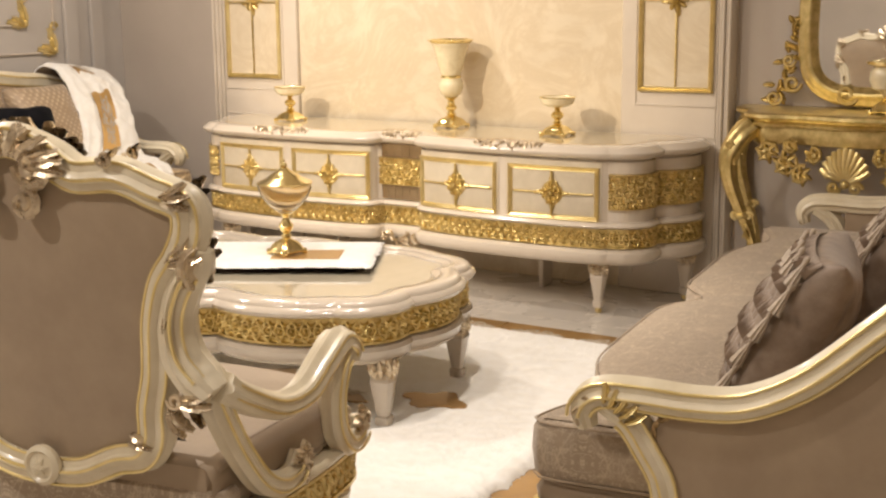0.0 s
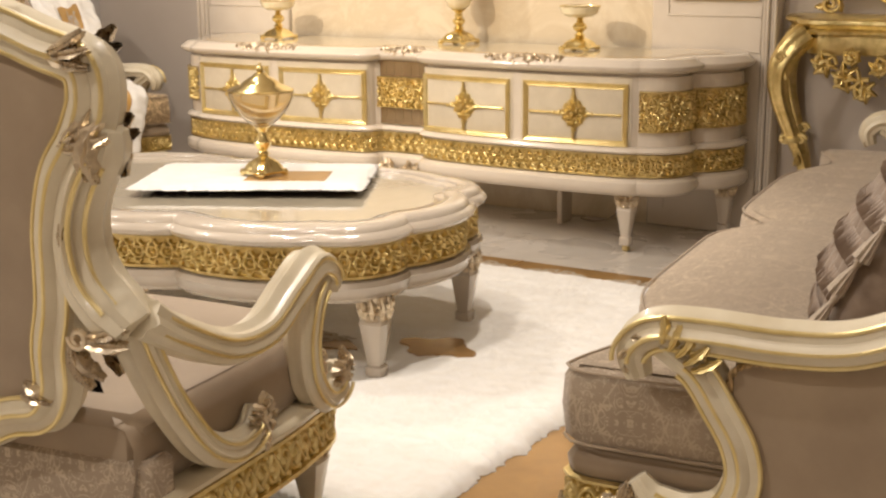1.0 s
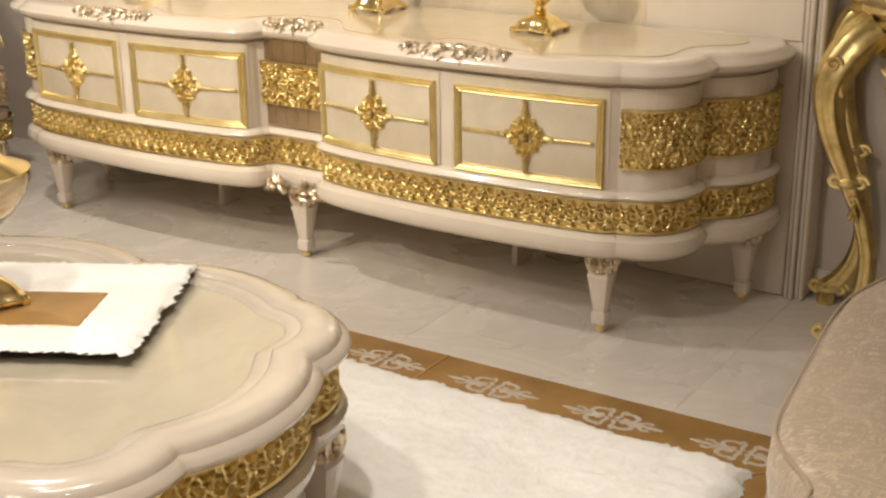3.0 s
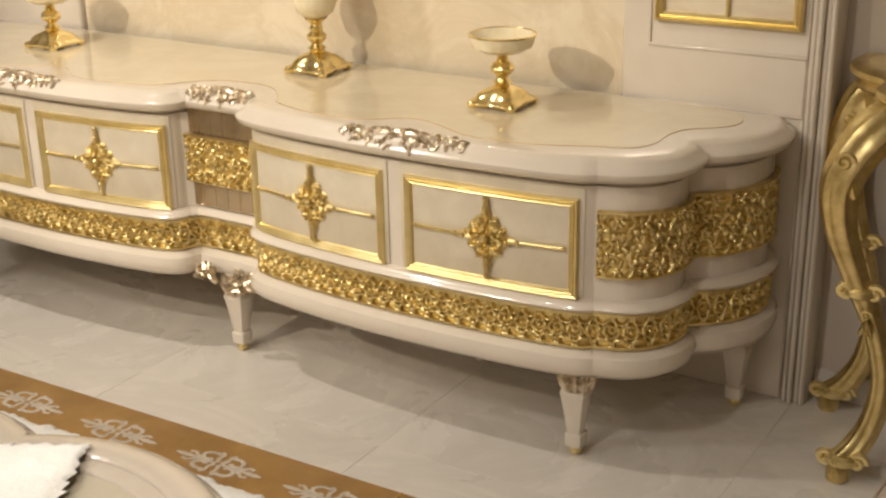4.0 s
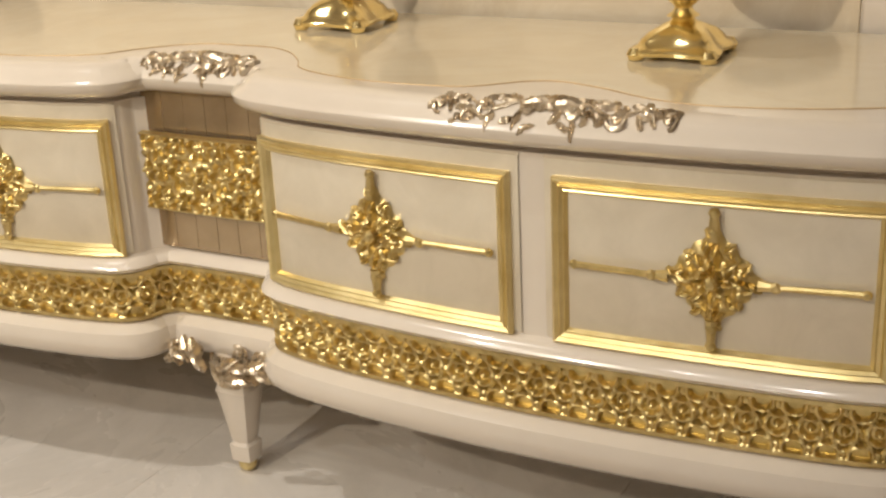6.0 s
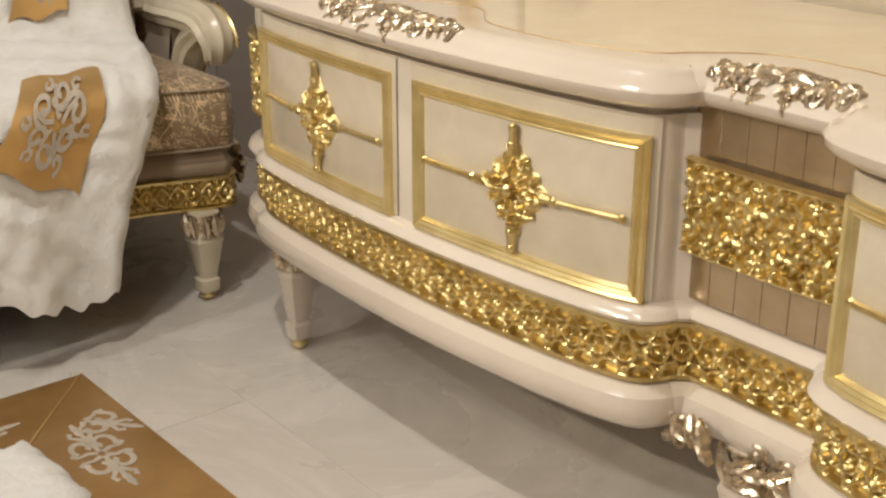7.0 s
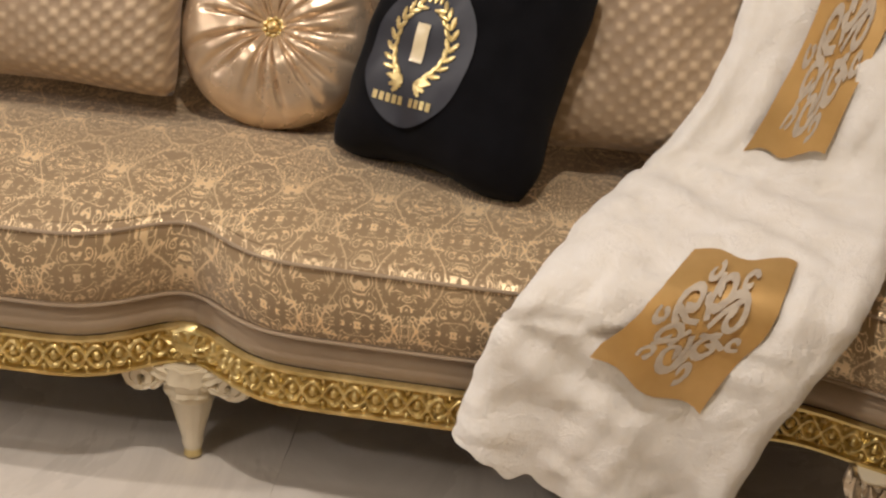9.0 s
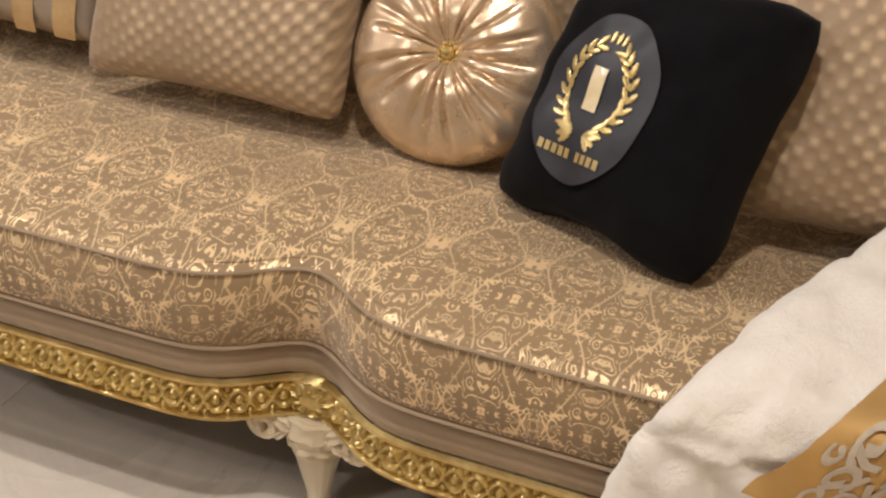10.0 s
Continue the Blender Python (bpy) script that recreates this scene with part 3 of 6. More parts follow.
def cover(z, inset, y_back=0.026):
    g = Geo()
    p, n = FRONT.at(FRONT.s)
    q = p + n * inset
    q[:, 1] = np.minimum(q[:, 1], y_back)
    return g.add([(x, y, z) for x, y in q], [tuple(range(len(q)))])


bottom = cover(0.231, 0.0)
part("underside", bottom, CREAM, cabinet)
# top: a stepped, rounded rim and an inlaid field of polished stone with a dark line round it
rim = [(-0.01, 0.700), (0.018, 0.700), (0.030, 0.706), (0.040, 0.716), (0.042, 0.726), (0.036, 0.734), (0.024, 0.738), (0.018, 0.746), (0.006, 0.753), (-0.010, 0.755), (-0.045, 0.755)]
top = part("top", moulding(FRONT, rim), CREAM, cabinet, "moulded cream top with rounded rim")
FIELD = spline([(0.0, -0.318), (0.06, -0.320), (0.115, -0.346), (0.165, -0.398), (0.205, -0.448), (0.30, -0.484), (0.40, -0.494), (0.50, -0.484), (0.57, -0.432), (0.62, -0.420), (0.69, -0.442), (0.77, -0.480), (0.86, -0.494), (0.98, -0.472), (1.09, -0.430), (1.165, -0.402), (1.198, -0.345), (1.196, -0.275), (1.215, -0.205), (1.268, -0.160), (1.302, -0.115), (1.300, -0.06), (1.265, -0.015), (1.20, 0.010), (1.10, 0.018)], 7)
field = np.r_[FIELD[:0:-1] * [-1, 1], FIELD]
g = Geo().add([(x, y, 0.7556) for x, y in field], [tuple(range(len(field)))])
part("stone_inlay", g, INLAY, top, "polished cream marble inlay")
g = Geo()
tube(g, [(x, y, 0.7553) for x, y in field], 0.0010, 6)
part("inlay_line", g, GOLD_STRIPE, top, "thin brown inlaid line")
g = cover(0.7548, -0.035)
part("top_board", g, CREAM, top)

# doors: bowed panels, gilt frames and floral crosses
for xa, xb, flip in ((0.155, 0.595, 0), (0.657, 1.096, 0), (-0.595, -0.155, 1), (-1.096, -0.657, 1)):
    sa, sb = s_of_x(xa), s_of_x(xb)
    z0, z1 = 0.420, 0.660
    line = FRONT.piece(sa - 0.012, sb + 0.012)
    door = part("door", moulding(line, [(0.0, 0.424 - 0.002), (0.003, 0.426), (0.003, 0.683), (0.0, 0.686)]), DOOR_CREAM, cabinet, "bowed cream door with gilt frame")
    g = Geo()
    cut = [(0.0, -0.002), (0.0, 0.007), (0.004, 0.011), (0.009, 0.007), (0.0115, 0.010), (0.016, 0.006), (0.018, 0.007), (0.022, 0.001), (0.022, -0.004)]
    n = 14
    rows = []
    for d, h in cut:
        s = np.r_[np.linspace(sa + d, sb - d, n), np.linspace(sb - d, sa + d, n)]
        z = np.r_[np.full(n, z0 + d), np.full(n, z1 - d)]
        rows.append(FRONT.put(s, z, np.full(2 * n, 0.003 + h)))
    g.grid(np.array(rows), loop_v=True)
    part("gilt_frame", g, PALE_GOLD, door, "stepped gilt frame", 25)
    g = Geo()
    hw, hh = (sb - sa) / 2 - 0.026, (z1 - z0) / 2 - 0.026
    for i in range(-3, 4):
        for j in range(-3, 4):
            a, b = i * 0.0175, j * 0.0205
            if 0.3 < abs(a) / 0.060 + abs(b) / 0.070 < 0.75:
                far = abs(a) / 0.060 + abs(b) / 0.070
                leaf(g, (a * 0.75, b * 0.75, 0.008), math.atan2(b, a), 0.022, 0.014, 0.012, 0.5 if (i + j) % 2 else -0.5)
    rows = []
    for t in np.linspace(0.02, 1, 16):
        w = np.linspace(0, 2 * math.pi, 96, endpoint=False)
        far = t * (1 + 0.05 * np.cos(12 * w)) / (np.abs(np.cos(w)) / 0.066 + np.abs(np.sin(w)) / 0.074)
        rib = 0.62 + 0.38 * np.abs(np.cos(4 * w + 0.8 * np.sin(6 * t)))
        ring_of = 0.70 + 0.30 * np.cos(2 * math.pi * (2.6 * t - 0.15 * np.cos(8 * w)))
        rows.append(np.stack([far * np.cos(w), far * np.sin(w), 0.020 * rib * ring_of * (1 - t**5)], -1))
    g.grid(np.array(rows), loop_v=True)
    for k in range(20):
        w = k * math.pi / 10
        far = 0.78 / (abs(math.cos(w)) / 0.058 + abs(math.sin(w)) / 0.068)
        leaf(g, (far * math.cos(w), far * math.sin(w), 0.003), w + (0.35 if k % 2 else -0.35), 0.020, 0.013, 0.013, 0.6 if k % 2 else -0.6)
    for k in range(4):
        w = k * math.pi / 2 + math.pi / 4
        scroll(g, (0.034 * math.cos(w), 0.040 * math.sin(w), 0.002), w + 2.4, 0.011, 0.004, 1.2, 1 if k % 2 else -1)
    bead(g, (0, 0, 0.022), 0.010)
    for sx in (-1, 1):
        tube(g, [(sx * 0.058, 0, 0.008), (sx * 0.085, 0, 0.010), (sx * hw * 0.96, 0, 0.007)], 0.0048, 7, taper=(1.8, 0.8, 1, 1.0))
        bead(g, (sx * 0.080, 0, 0.012), 0.008)
        bead(g, (sx * (hw - 0.006), 0, 0.008), 0.007)
        tube(g, [(0, sx * 0.055, 0.008), (0, sx * (hh + 0.004), 0.009)], 0.005, 7, taper=(1.9, 0.8, 0.9))
        bead(g, (0, sx * (hh - 0.002), 0.010), 0.008)
        bead(g, (0, sx * 0.066, 0.012), 0.008)
    sm, zm = (sa + sb) / 2, (z0 + z1) / 2
    v = np.array(g.v)
    g.v = [tuple(q) for q in FRONT.put(sm + v[:, 0], zm + v[:, 1], 0.003 + v[:, 2])]
    part("floral_ornament", g, GOLD, door, "raised gilt floral cross")

# carved bands on the rounded ends
end = FRONT.length
for a, b in (S_LOBE, (S_LOBE[1], end - 0.02)):
    for mirrored in (0, 1):
        c, d = (end - b, end - a) if mirrored else (a, b)
        band = FRONT.piece(c + 0.004, d - 0.004)
        part("carved_end_band", carved(band, 0.474, 0.634, 0.014, lambda u, v: foliage(u, v * 1.28 + 0.36), 0.102, 0.0021, 0.008, 0.003), GOLD, cabinet, "gilt foliage band round the end")

# recess with fluted wood and its pierced gilt panel
for k in range(6):
    g = Geo()
    xa = -0.130 + k * 0.0435
    box(g, (xa, -0.438, 0.424), (xa + 0.0430, -0.424, 0.698), 0.0006)
    part("slat", g, WOOD, cabinet, "glossy bronze-brown slat in the recess")
grille_line = Line([(-0.125, -0.447), (-0.06, -0.449), (0.0, -0.450), (0.06, -0.449), (0.125, -0.447)])
part("carved_grille", carved(grille_line, 0.497, 0.632, 0.014, lambda u, v: foliage(u, v * 1.25 + 0.375), 0.10, 0.0021, 0.006, 0.001), GOLD, cabinet, "gilt foliage panel over the fluted wood")

# champagne leaf sprays that drape over the rim's edge
RIM_OFF, RIM_Z = (-0.06, -0.010, 0.006, 0.018, 0.024, 0.036, 0.0405, 0.041), (0.755, 0.755, 0.753, 0.746, 0.738, 0.734, 0.722, 0.700)
for xc, wide in ((0.0, 0.105), (0.660, 0.165), (-0.660, 0.165)):
    g = Geo()
    sc = S_MID if xc == 0 else s_of_x(xc)
    rnd = random.Random(5)
    for sx in (-1, 1):
        for k in range(26):
            t = (k + 0.3) / 26
            tall = 0.050 * (1 - t) ** 0.7 + 0.010
            leaf(g, (sx * wide * t, tall * rnd.uniform(-0.35, 0.75), 0), (0.0 if sx > 0 else math.pi) + rnd.uniform(-1.3, 1.3), 0.024 - 0.006 * t, 0.010, 0.010, rnd.uniform(-1.0, 1.0))
        for at, up, size in ((0.96, 0.0, 0.011), (0.78, 0.010, 0.013), (0.56, -0.004, 0.015), (0.36, 0.026, 0.016), (0.18, 0.006, 0.015)):
            scroll(g, (sx * wide * at, up, 0), at * 5, size, 0.0034, 1.3, sx if at > 0.5 else -sx, 0.005)
        stem = [(sx * wide * t, 0.010 + 0.012 * math.sin(t * 9), 0.003) for t in np.linspace(0.05, 0.95, 16)]
        tube(g, stem, 0.003, 6, taper=(1.3, 1.0, 0.6))
    for k in range(9):
        leaf(g, (0, 0.006, 0.002), k * math.pi / 8, 0.042, 0.015, 0.013)
    bead(g, (0, 0.006, 0.008), 0.008)
    v = np.array(g.v)
    along = 0.015 - v[:, 1]
    off = np.minimum(along, 0.0402)
    z = np.interp(off, RIM_OFF, RIM_Z) - np.clip(along - 0.041, 0, 0.010)
    q = FRONT.put(sc + v[:, 0], z + v[:, 2] * 0.8 * (along < 0.03), off + v[:, 2] * 0.7 * np.clip((along - 0.005) / 0.03, 0, 1))
    g.v = [tuple(p) for p in q]
    part("leaf_spray", g, CHAMPAGNE, top, "champagne gilt leaf spray on the rim")


def leg_parts(owner, x, y, height, r, fluted=True, name="leg", spray=False, body=None):
    """A square-tapered leg with a carved capital, a block and a small gilt ball foot."""
    body = body or CREAM
    g = Geo()
    sq = lambda w, z: 1.0 / np.maximum(np.abs(np.cos(w)), np.abs(np.sin(w))) ** 0.55  # noqa: E731
    lathe(g, [(r * 0.42, height * 0.10), (r * 0.62, height * 0.11), (r * 0.66, height * 0.24), (r * 0.50, height * 0.26), (r * 0.56, height * 0.30), (r * 0.92, height * 0.66), (r * 1.0, height * 0.70), (r * 0.9, height * 0.735), (r * 0.85, height * 1.0)], (x, y, 0), 24, sq)
    leg = part(name, g, body, owner)
    g = Geo()
    lathe(g, [(r * 0.20, 0.0), (r * 0.42, height * 0.03), (r * 0.46, height * 0.06), (r * 0.36, height * 0.095), (r * 0.4, height * 0.105)], (x, y, 0), 16)
    part("ball_foot", g, PALE_GOLD, leg)
    g = Geo()
    lathe(g, [(r * 0.95, height * 0.735), (r * 1.08, height * 0.75), (r * 1.02, height * 0.78), (r * 0.95, height * 0.80), (r * 1.05, height * 0.99)], (x, y, 0), 20)
    one = Geo()
    leaf(one, (0, 0, 0), math.pi / 2, height * 0.24, r * 0.72, 0.012, 0.25)
    one.moved(lambda a, b, h: (r * 0.95 + h + b * 0.10, a, height * 0.755 + b))
    leaf_mesh = one.mesh("acanthus_leaf")
    for k in range(10):
        ob = part("acanthus_leaf", leaf_mesh, CHAMPAGNE, leg)
        ob.matrix_local = pose(x, y, 0, 0, 0, 36 * k)
    cap_leaves = Geo()
    if spray:
        rnd = random.Random(9)
        for sx in (-1, 1):
            for k in range(7):
                one = Geo()
                leaf(one, (sx * (0.012 + 0.012 * k), rnd.uniform(-0.018, 0.016), 0), (0.3 if sx > 0 else math.pi - 0.3) + rnd.uniform(-0.9, 0.9), 0.042, 0.022, 0.016, rnd.uniform(-1, 1))
                cap_leaves.add([(x + a, y - r - 0.012 - h - 0.02 * math.cos(a * 14), height * 0.95 + b + abs(a) * 0.12) for a, b, h in one.v], one.f)
            one = Geo()
            scroll(one, (sx * 0.088, 0.020, 0), 0, 0.019, 0.007, 1.4, sx, 0.006)
            scroll(one, (sx * 0.045, 0.028, 0.004), 2, 0.017, 0.006, 1.4, -sx, 0.006)
            cap_leaves.add([(x + a, y - r - 0.006 - h, height * 0.95 + b) for a, b, h in one.v], one.f)
    part("capital", g, CHAMPAGNE, leg, "carved champagne gilt capital")
    if spray:
        part("leaf_spray", cap_leaves, CHAMPAGNE, leg, "champagne gilt leaf spray over the leg")
    return leg


for x, y, spray in ((1.082, -0.478, 0), (-1.082, -0.478, 0), (0.0, -0.425, 1), (1.325, -0.055, 0), (-1.325, -0.055, 0)):
    leg_parts(cabinet, x, y, 0.240, 0.036, spray=bool(spray))
for x in (0.62, -0.62):
    g = Geo()
    box(g, (x - 0.012, -0.16, 0.0), (x + 0.012, -0.06, 0.238), 0.004)
    part("rear_support", g, CREAM, cabinet)


cable = thing("power_cable", "grey power cable hanging behind the cabinet", "cable")
part("lead", tube(Geo(), spline([(0.905, -0.02, 0.235), (0.900, -0.03, 0.17), (0.87, -0.05, 0.09), (0.82, -0.07, 0.03), (0.74, -0.06, 0.008), (0.66, -0.03, 0.006)], 8), 0.004, 8), GREY_STRIPE, cable)


# ---- ornaments on the cabinet ----
def square_foot(w, z):
    return 1.0 + 0.16 * np.cos(4 * w) * (1 if z < 0.045 else 0.2)


def gilt_foot(owner, scale=1.0):
    """Splayed square foot on four paws with a beaded stem."""
    g = Geo()
    k = scale
    lathe(g, [(0.068 * k, 0.006), (0.080 * k, 0.008), (0.083 * k, 0.014), (0.078 * k, 0.019), (0.070 * k, 0.022), (0.064 * k, 0.031), (0.052 * k, 0.042), (0.036 * k, 0.051), (0.022 * k, 0.057), (0.018 * k, 0.062), (0.028 * k, 0.066), (0.018 * k, 0.073), (0.014 * k, 0.08)], (0, 0, 0), 32, square_foot)
    for q in range(4):
        w = q * math.pi / 2
        lathe(g, [(0.003, 0.0), (0.013 * k, 0.001), (0.016 * k, 0.010), (0.010 * k, 0.020)], (0.086 * k * math.cos(w), 0.086 * k * math.sin(w), 0), 10)
    part("gilt_foot", g, BRASS, owner, "polished gilt footed base")


def compote(x, y, z, turn=45):
    c = thing("compote", "shallow cream onyx bowl on a gilt footed stem", "bowl", "ornaments on the cabinet", pose(x, y, z, 0, 0, turn) @ Matrix.Scale(0.90, 4))
    gilt_foot(c)
    g = Geo()
    lathe(g, [(0.014, 0.078), (0.018, 0.084), (0.031, 0.095), (0.034, 0.105), (0.028, 0.118), (0.014, 0.126), (0.018, 0.132), (0.012, 0.138), (0.020, 0.146), (0.030, 0.152)], (0, 0, 0), 24)
    part("stem", g, BRASS, c, "gilt ball stem")
    g = Geo()
    lathe(g, [(0.022, 0.146), (0.056, 0.150), (0.082, 0.164), (0.092, 0.188), (0.093, 0.198), (0.088, 0.199), (0.072, 0.182), (0.045, 0.166), (0.010, 0.162)], (0, 0, 0), 40)
    part("bowl", g, ONYX, c, "cream onyx bowl")
    g = Geo()
    lathe(g, [(0.090, 0.195), (0.0945, 0.196), (0.0945, 0.2005), (0.090, 0.2015), (0.0885, 0.199)], (0, 0, 0), 40, ring=True)
    part("rim_band", g, BRASS, c)
    return c


ZT = 0.7560
compote(0.728, -0.205, ZT)
compote(-0.870, -0.215, ZT, 45)
vase = thing("vase", "tall cream onyx vase with gilt foot and flared rim", "vase", "ornaments on the cabinet", pose(0.084, -0.115, ZT, 0, 0, 45))
gilt_foot(vase, 0.95)
g = Geo()
lathe(g, [(0.014, 0.078), (0.026, 0.090), (0.029, 0.102), (0.016, 0.114), (0.020, 0.122), (0.014, 0.132), (0.024, 0.142), (0.034, 0.150)], (0, 0, 0), 24)
part("stem", g, BRASS, vase)
g = Geo()
lathe(g, [(0.026, 0.148), (0.050, 0.166), (0.062, 0.196), (0.061, 0.222), (0.048, 0.246), (0.042, 0.256)], (0, 0, 0), 36)
part("belly", g, ONYX, vase)
g = Geo()
lathe(g, [(0.046, 0.243), (0.054, 0.250), (0.050, 0.258), (0.040, 0.262)], (0, 0, 0), 36, ring=True)
part("gilt_ring", g, BRASS, vase)
g = Geo()
lathe(g, [(0.097, 0.418), (0.112, 0.428), (0.114, 0.434), (0.104, 0.437), (0.097, 0.430)], (0, 0, 0), 36, ring=True)
part("gilt_ring", g, BRASS, vase)
g = Geo()
lathe(g, [(0.046, 0.258), (0.056, 0.280), (0.068, 0.320), (0.076, 0.355), (0.085, 0.390), (0.100, 0.424), (0.096, 0.424), (0.078, 0.390), (0.066, 0.350), (0.045, 0.280), (0.01, 0.265)], (0, 0, 0), 36)
part("neck", g, ONYX, vase, "flared cream onyx neck")


# ---- the rug ----
rug = thing("rug", "white fur rug with tan leather border and grey scrolls", "rug", "", pose(0, 0, 0, 0, 0, 0.9))
RX0, RX1, RY0, RY1 = -1.252, 1.90, -3.30, -0.858
g = Geo()
box(g, (RX0, RY0, 0.0), (RX1, RY1, 0.006), 0.002)
part("leather_border", g, LEATHER, rug, "tan gilt leather ground")


def ragged(n, seed, amount):
    rnd = np.random.RandomState(seed)
    v = rnd.randn(n)
    v = np.convolve(np.r_[v[-6:], v, v[:6]], np.ones(5) / 5, "same")[6:-6] + 0.45 * rnd.randn(n)
    return v * amount


fx0, fx1, fy0, fy1 = RX0 + 0.20, RX1 - 0.19, RY0 + 0.20, RY1 - 0.185
nx, ny = 240, 190
gx, gy = np.meshgrid(np.linspace(fx0, fx1, nx), np.linspace(fy0, fy1, ny))
edge_x, edge_y = ragged(ny, 1, 0.010), ragged(nx, 2, 0.010)
wx0 = np.clip(1 - (gx - fx0) / 0.1, 0, 1) * edge_x[:, None] + np.clip(1 - (fx1 - gx) / 0.1, 0, 1) * ragged(ny, 3, 0.010)[:, None]
wy0 = np.clip(1 - (fy1 - gy) / 0.1, 0, 1) * edge_y[None] + np.clip(1 - (gy - fy0) / 0.1, 0, 1) * ragged(nx, 4, 0.010)[None]
near = np.minimum(np.minimum(gx - fx0, fx1 - gx), np.minimum(gy - fy0, fy1 - gy))
corner = np.hypot(np.maximum(0.16 - (gx - fx0), 0), np.maximum(0.16 - (fy1 - gy), 0))
pile = np.random.RandomState(7).rand(ny, nx)
lump = np.array([[noise.noise(Vector((a * 9, b * 9, 0))) for a in np.linspace(fx0, fx1, nx)] for b in np.linspace(fy0, fy1, ny)])
gz = 0.007 + 0.030 * np.sqrt(np.clip(near / 0.045, 0, 1)) + np.where(near > 0.004, 0.0035 * pile + 0.004 * lump, 0)
g = Geo().grid(np.stack([gx + wx0, gy + wy0, gz], -1))
part("fur_field", g, FUR, rug, "thick white fur pile", 180)


def scroll_motif(cx, cy, z, size, turn, owner, mat=None, halves=(1, -1)):
    """Two mirrored palmettes of grey embroidery, each with a spear tip, a trefoil and inward curls."""
    g = Geo()
    for sx in halves:
        for hand in (-1, 1):
            rib = []
            for i in range(22):
                t = i / 21
                # out along the base, round the shoulder and in to a curl
                w = 2.35 - 4.9 * t
                rad = 0.40 * (1 - 0.55 * t)
                rib.append((sx * (0.34 + rad * math.cos(w) * 0.62), hand * (0.22 + rad * math.sin(w) * 0.60), 0))
            tube(g, rib, 0.060, 5, taper=(1.0, 1.1, 1.0, 0.9, 1.2))
            tube(g, [(sx * 0.06, hand * 0.05, 0), (sx * 0.13, hand * 0.24, 0), (sx * 0.10, hand * 0.44, 0), (sx * 0.20, hand * 0.54, 0)], 0.055, 5, taper=(1.2, 0.9, 0.8, 1.2))
            tube(g, [(sx * 0.50, hand * 0.04, 0), (sx * 0.66, hand * 0.13, 0), (sx * 0.76, hand * 0.24, 0), (sx * 0.88, hand * 0.18, 0)], 0.055, 5, taper=(1.1, 1.0, 0.9, 1.1))
        leaf(g, (sx * 0.66, 0, 0), 0.0 if sx > 0 else math.pi, 0.50, 0.20, 0.10)
        tube(g, [(sx * 0.07, 0, 0), (sx * 0.36, 0, 0), (sx * 0.70, 0, 0)], 0.055, 5, taper=(0.8, 1.2, 1.0))
    ca, sa = math.cos(turn), math.sin(turn)
    g.moved(lambda a, b, h: (cx + size * (a * ca - b * 0.78 * sa), cy + size * (a * sa + b * 0.78 * ca), z + h * 0.02))
    return part("scroll_motif", g, mat or MOTIF, owner)


for k in range(-5, 4):
    scroll_motif(0.684 + k * 0.325, RY1 - 0.108, 0.0065, 0.112, 0.0, rug)
scroll_motif(-1.075, RY1 - 0.085, 0.0065, 0.105, 0.7, rug, None, (1,))
scroll_motif(RX0 + 0.115, -1.165, 0.0065, 0.115, math.pi / 2, rug, None, (1,))
for k in range(6):
    scroll_motif(RX0 + 0.140, -1.41 - k * 0.325, 0.0065, 0.112, math.pi / 2, rug)
for a, b in (((0.812, RY1 - 0.004), (0.812, RY1 - 0.20)), ((RX0 + 0.005, RY1 - 0.005), (RX0 + 0.215, RY1 - 0.205)), ((RX1 - 0.005, RY1 - 0.005), (RX1 - 0.205, RY1 - 0.205))):
    part("border_seam", tube(Geo(), [(*a, 0.0062), (*b, 0.0062)], 0.0035, 6), GILT_LEATHER, rug, "gilt seam between border lengths")
# leather cut-outs in the pile under and beside the table
for cx, cy, sx, sy, seed in ((0.56, -2.14, 0.33, 0.14, 3), (1.160, -2.035, 0.11, 0.080, 5)):
    rnd = random.Random(seed)
    g = Geo()
    ring = []
    for k in range(36):
        w = k * math.pi / 18
        r = 1 + 0.22 * math.cos(4 * w + 0.6) + rnd.uniform(-0.07, 0.07)
        ring.append((cx + sx * r * math.cos(w), cy + sy * r * math.sin(w)))
    g.add([(cx, cy, 0.046)] + [(x, y, 0.044) for x, y in ring] + [(x, y, 0.02) for x, y in ring], [(0, 1 + k, 1 + (k + 1) % 36) for k in range(36)] + [(1 + k, 37 + k, 37 + (k + 1) % 36, 1 + (k + 1) % 36) for k in range(36)])
    part("leather_cutout", g, LEATHER, rug, "ragged tan leather cut-out")
    if sx > 0.2:
        for q in range(3):
            scroll_motif(cx - 0.24 + 0.24 * q, cy, 0.047, 0.11, 0.3, rug)


# ---- the coffee table ----
TX, TY = 0.418, -2.092
table = thing("coffee_table", "low cream lacquer coffee table with scalloped top and gilt carved apron", "table", "", pose(TX, TY, 0, 0, 0, 6.5) @ Matrix.Diagonal((1, 1, 1.025, 1)))


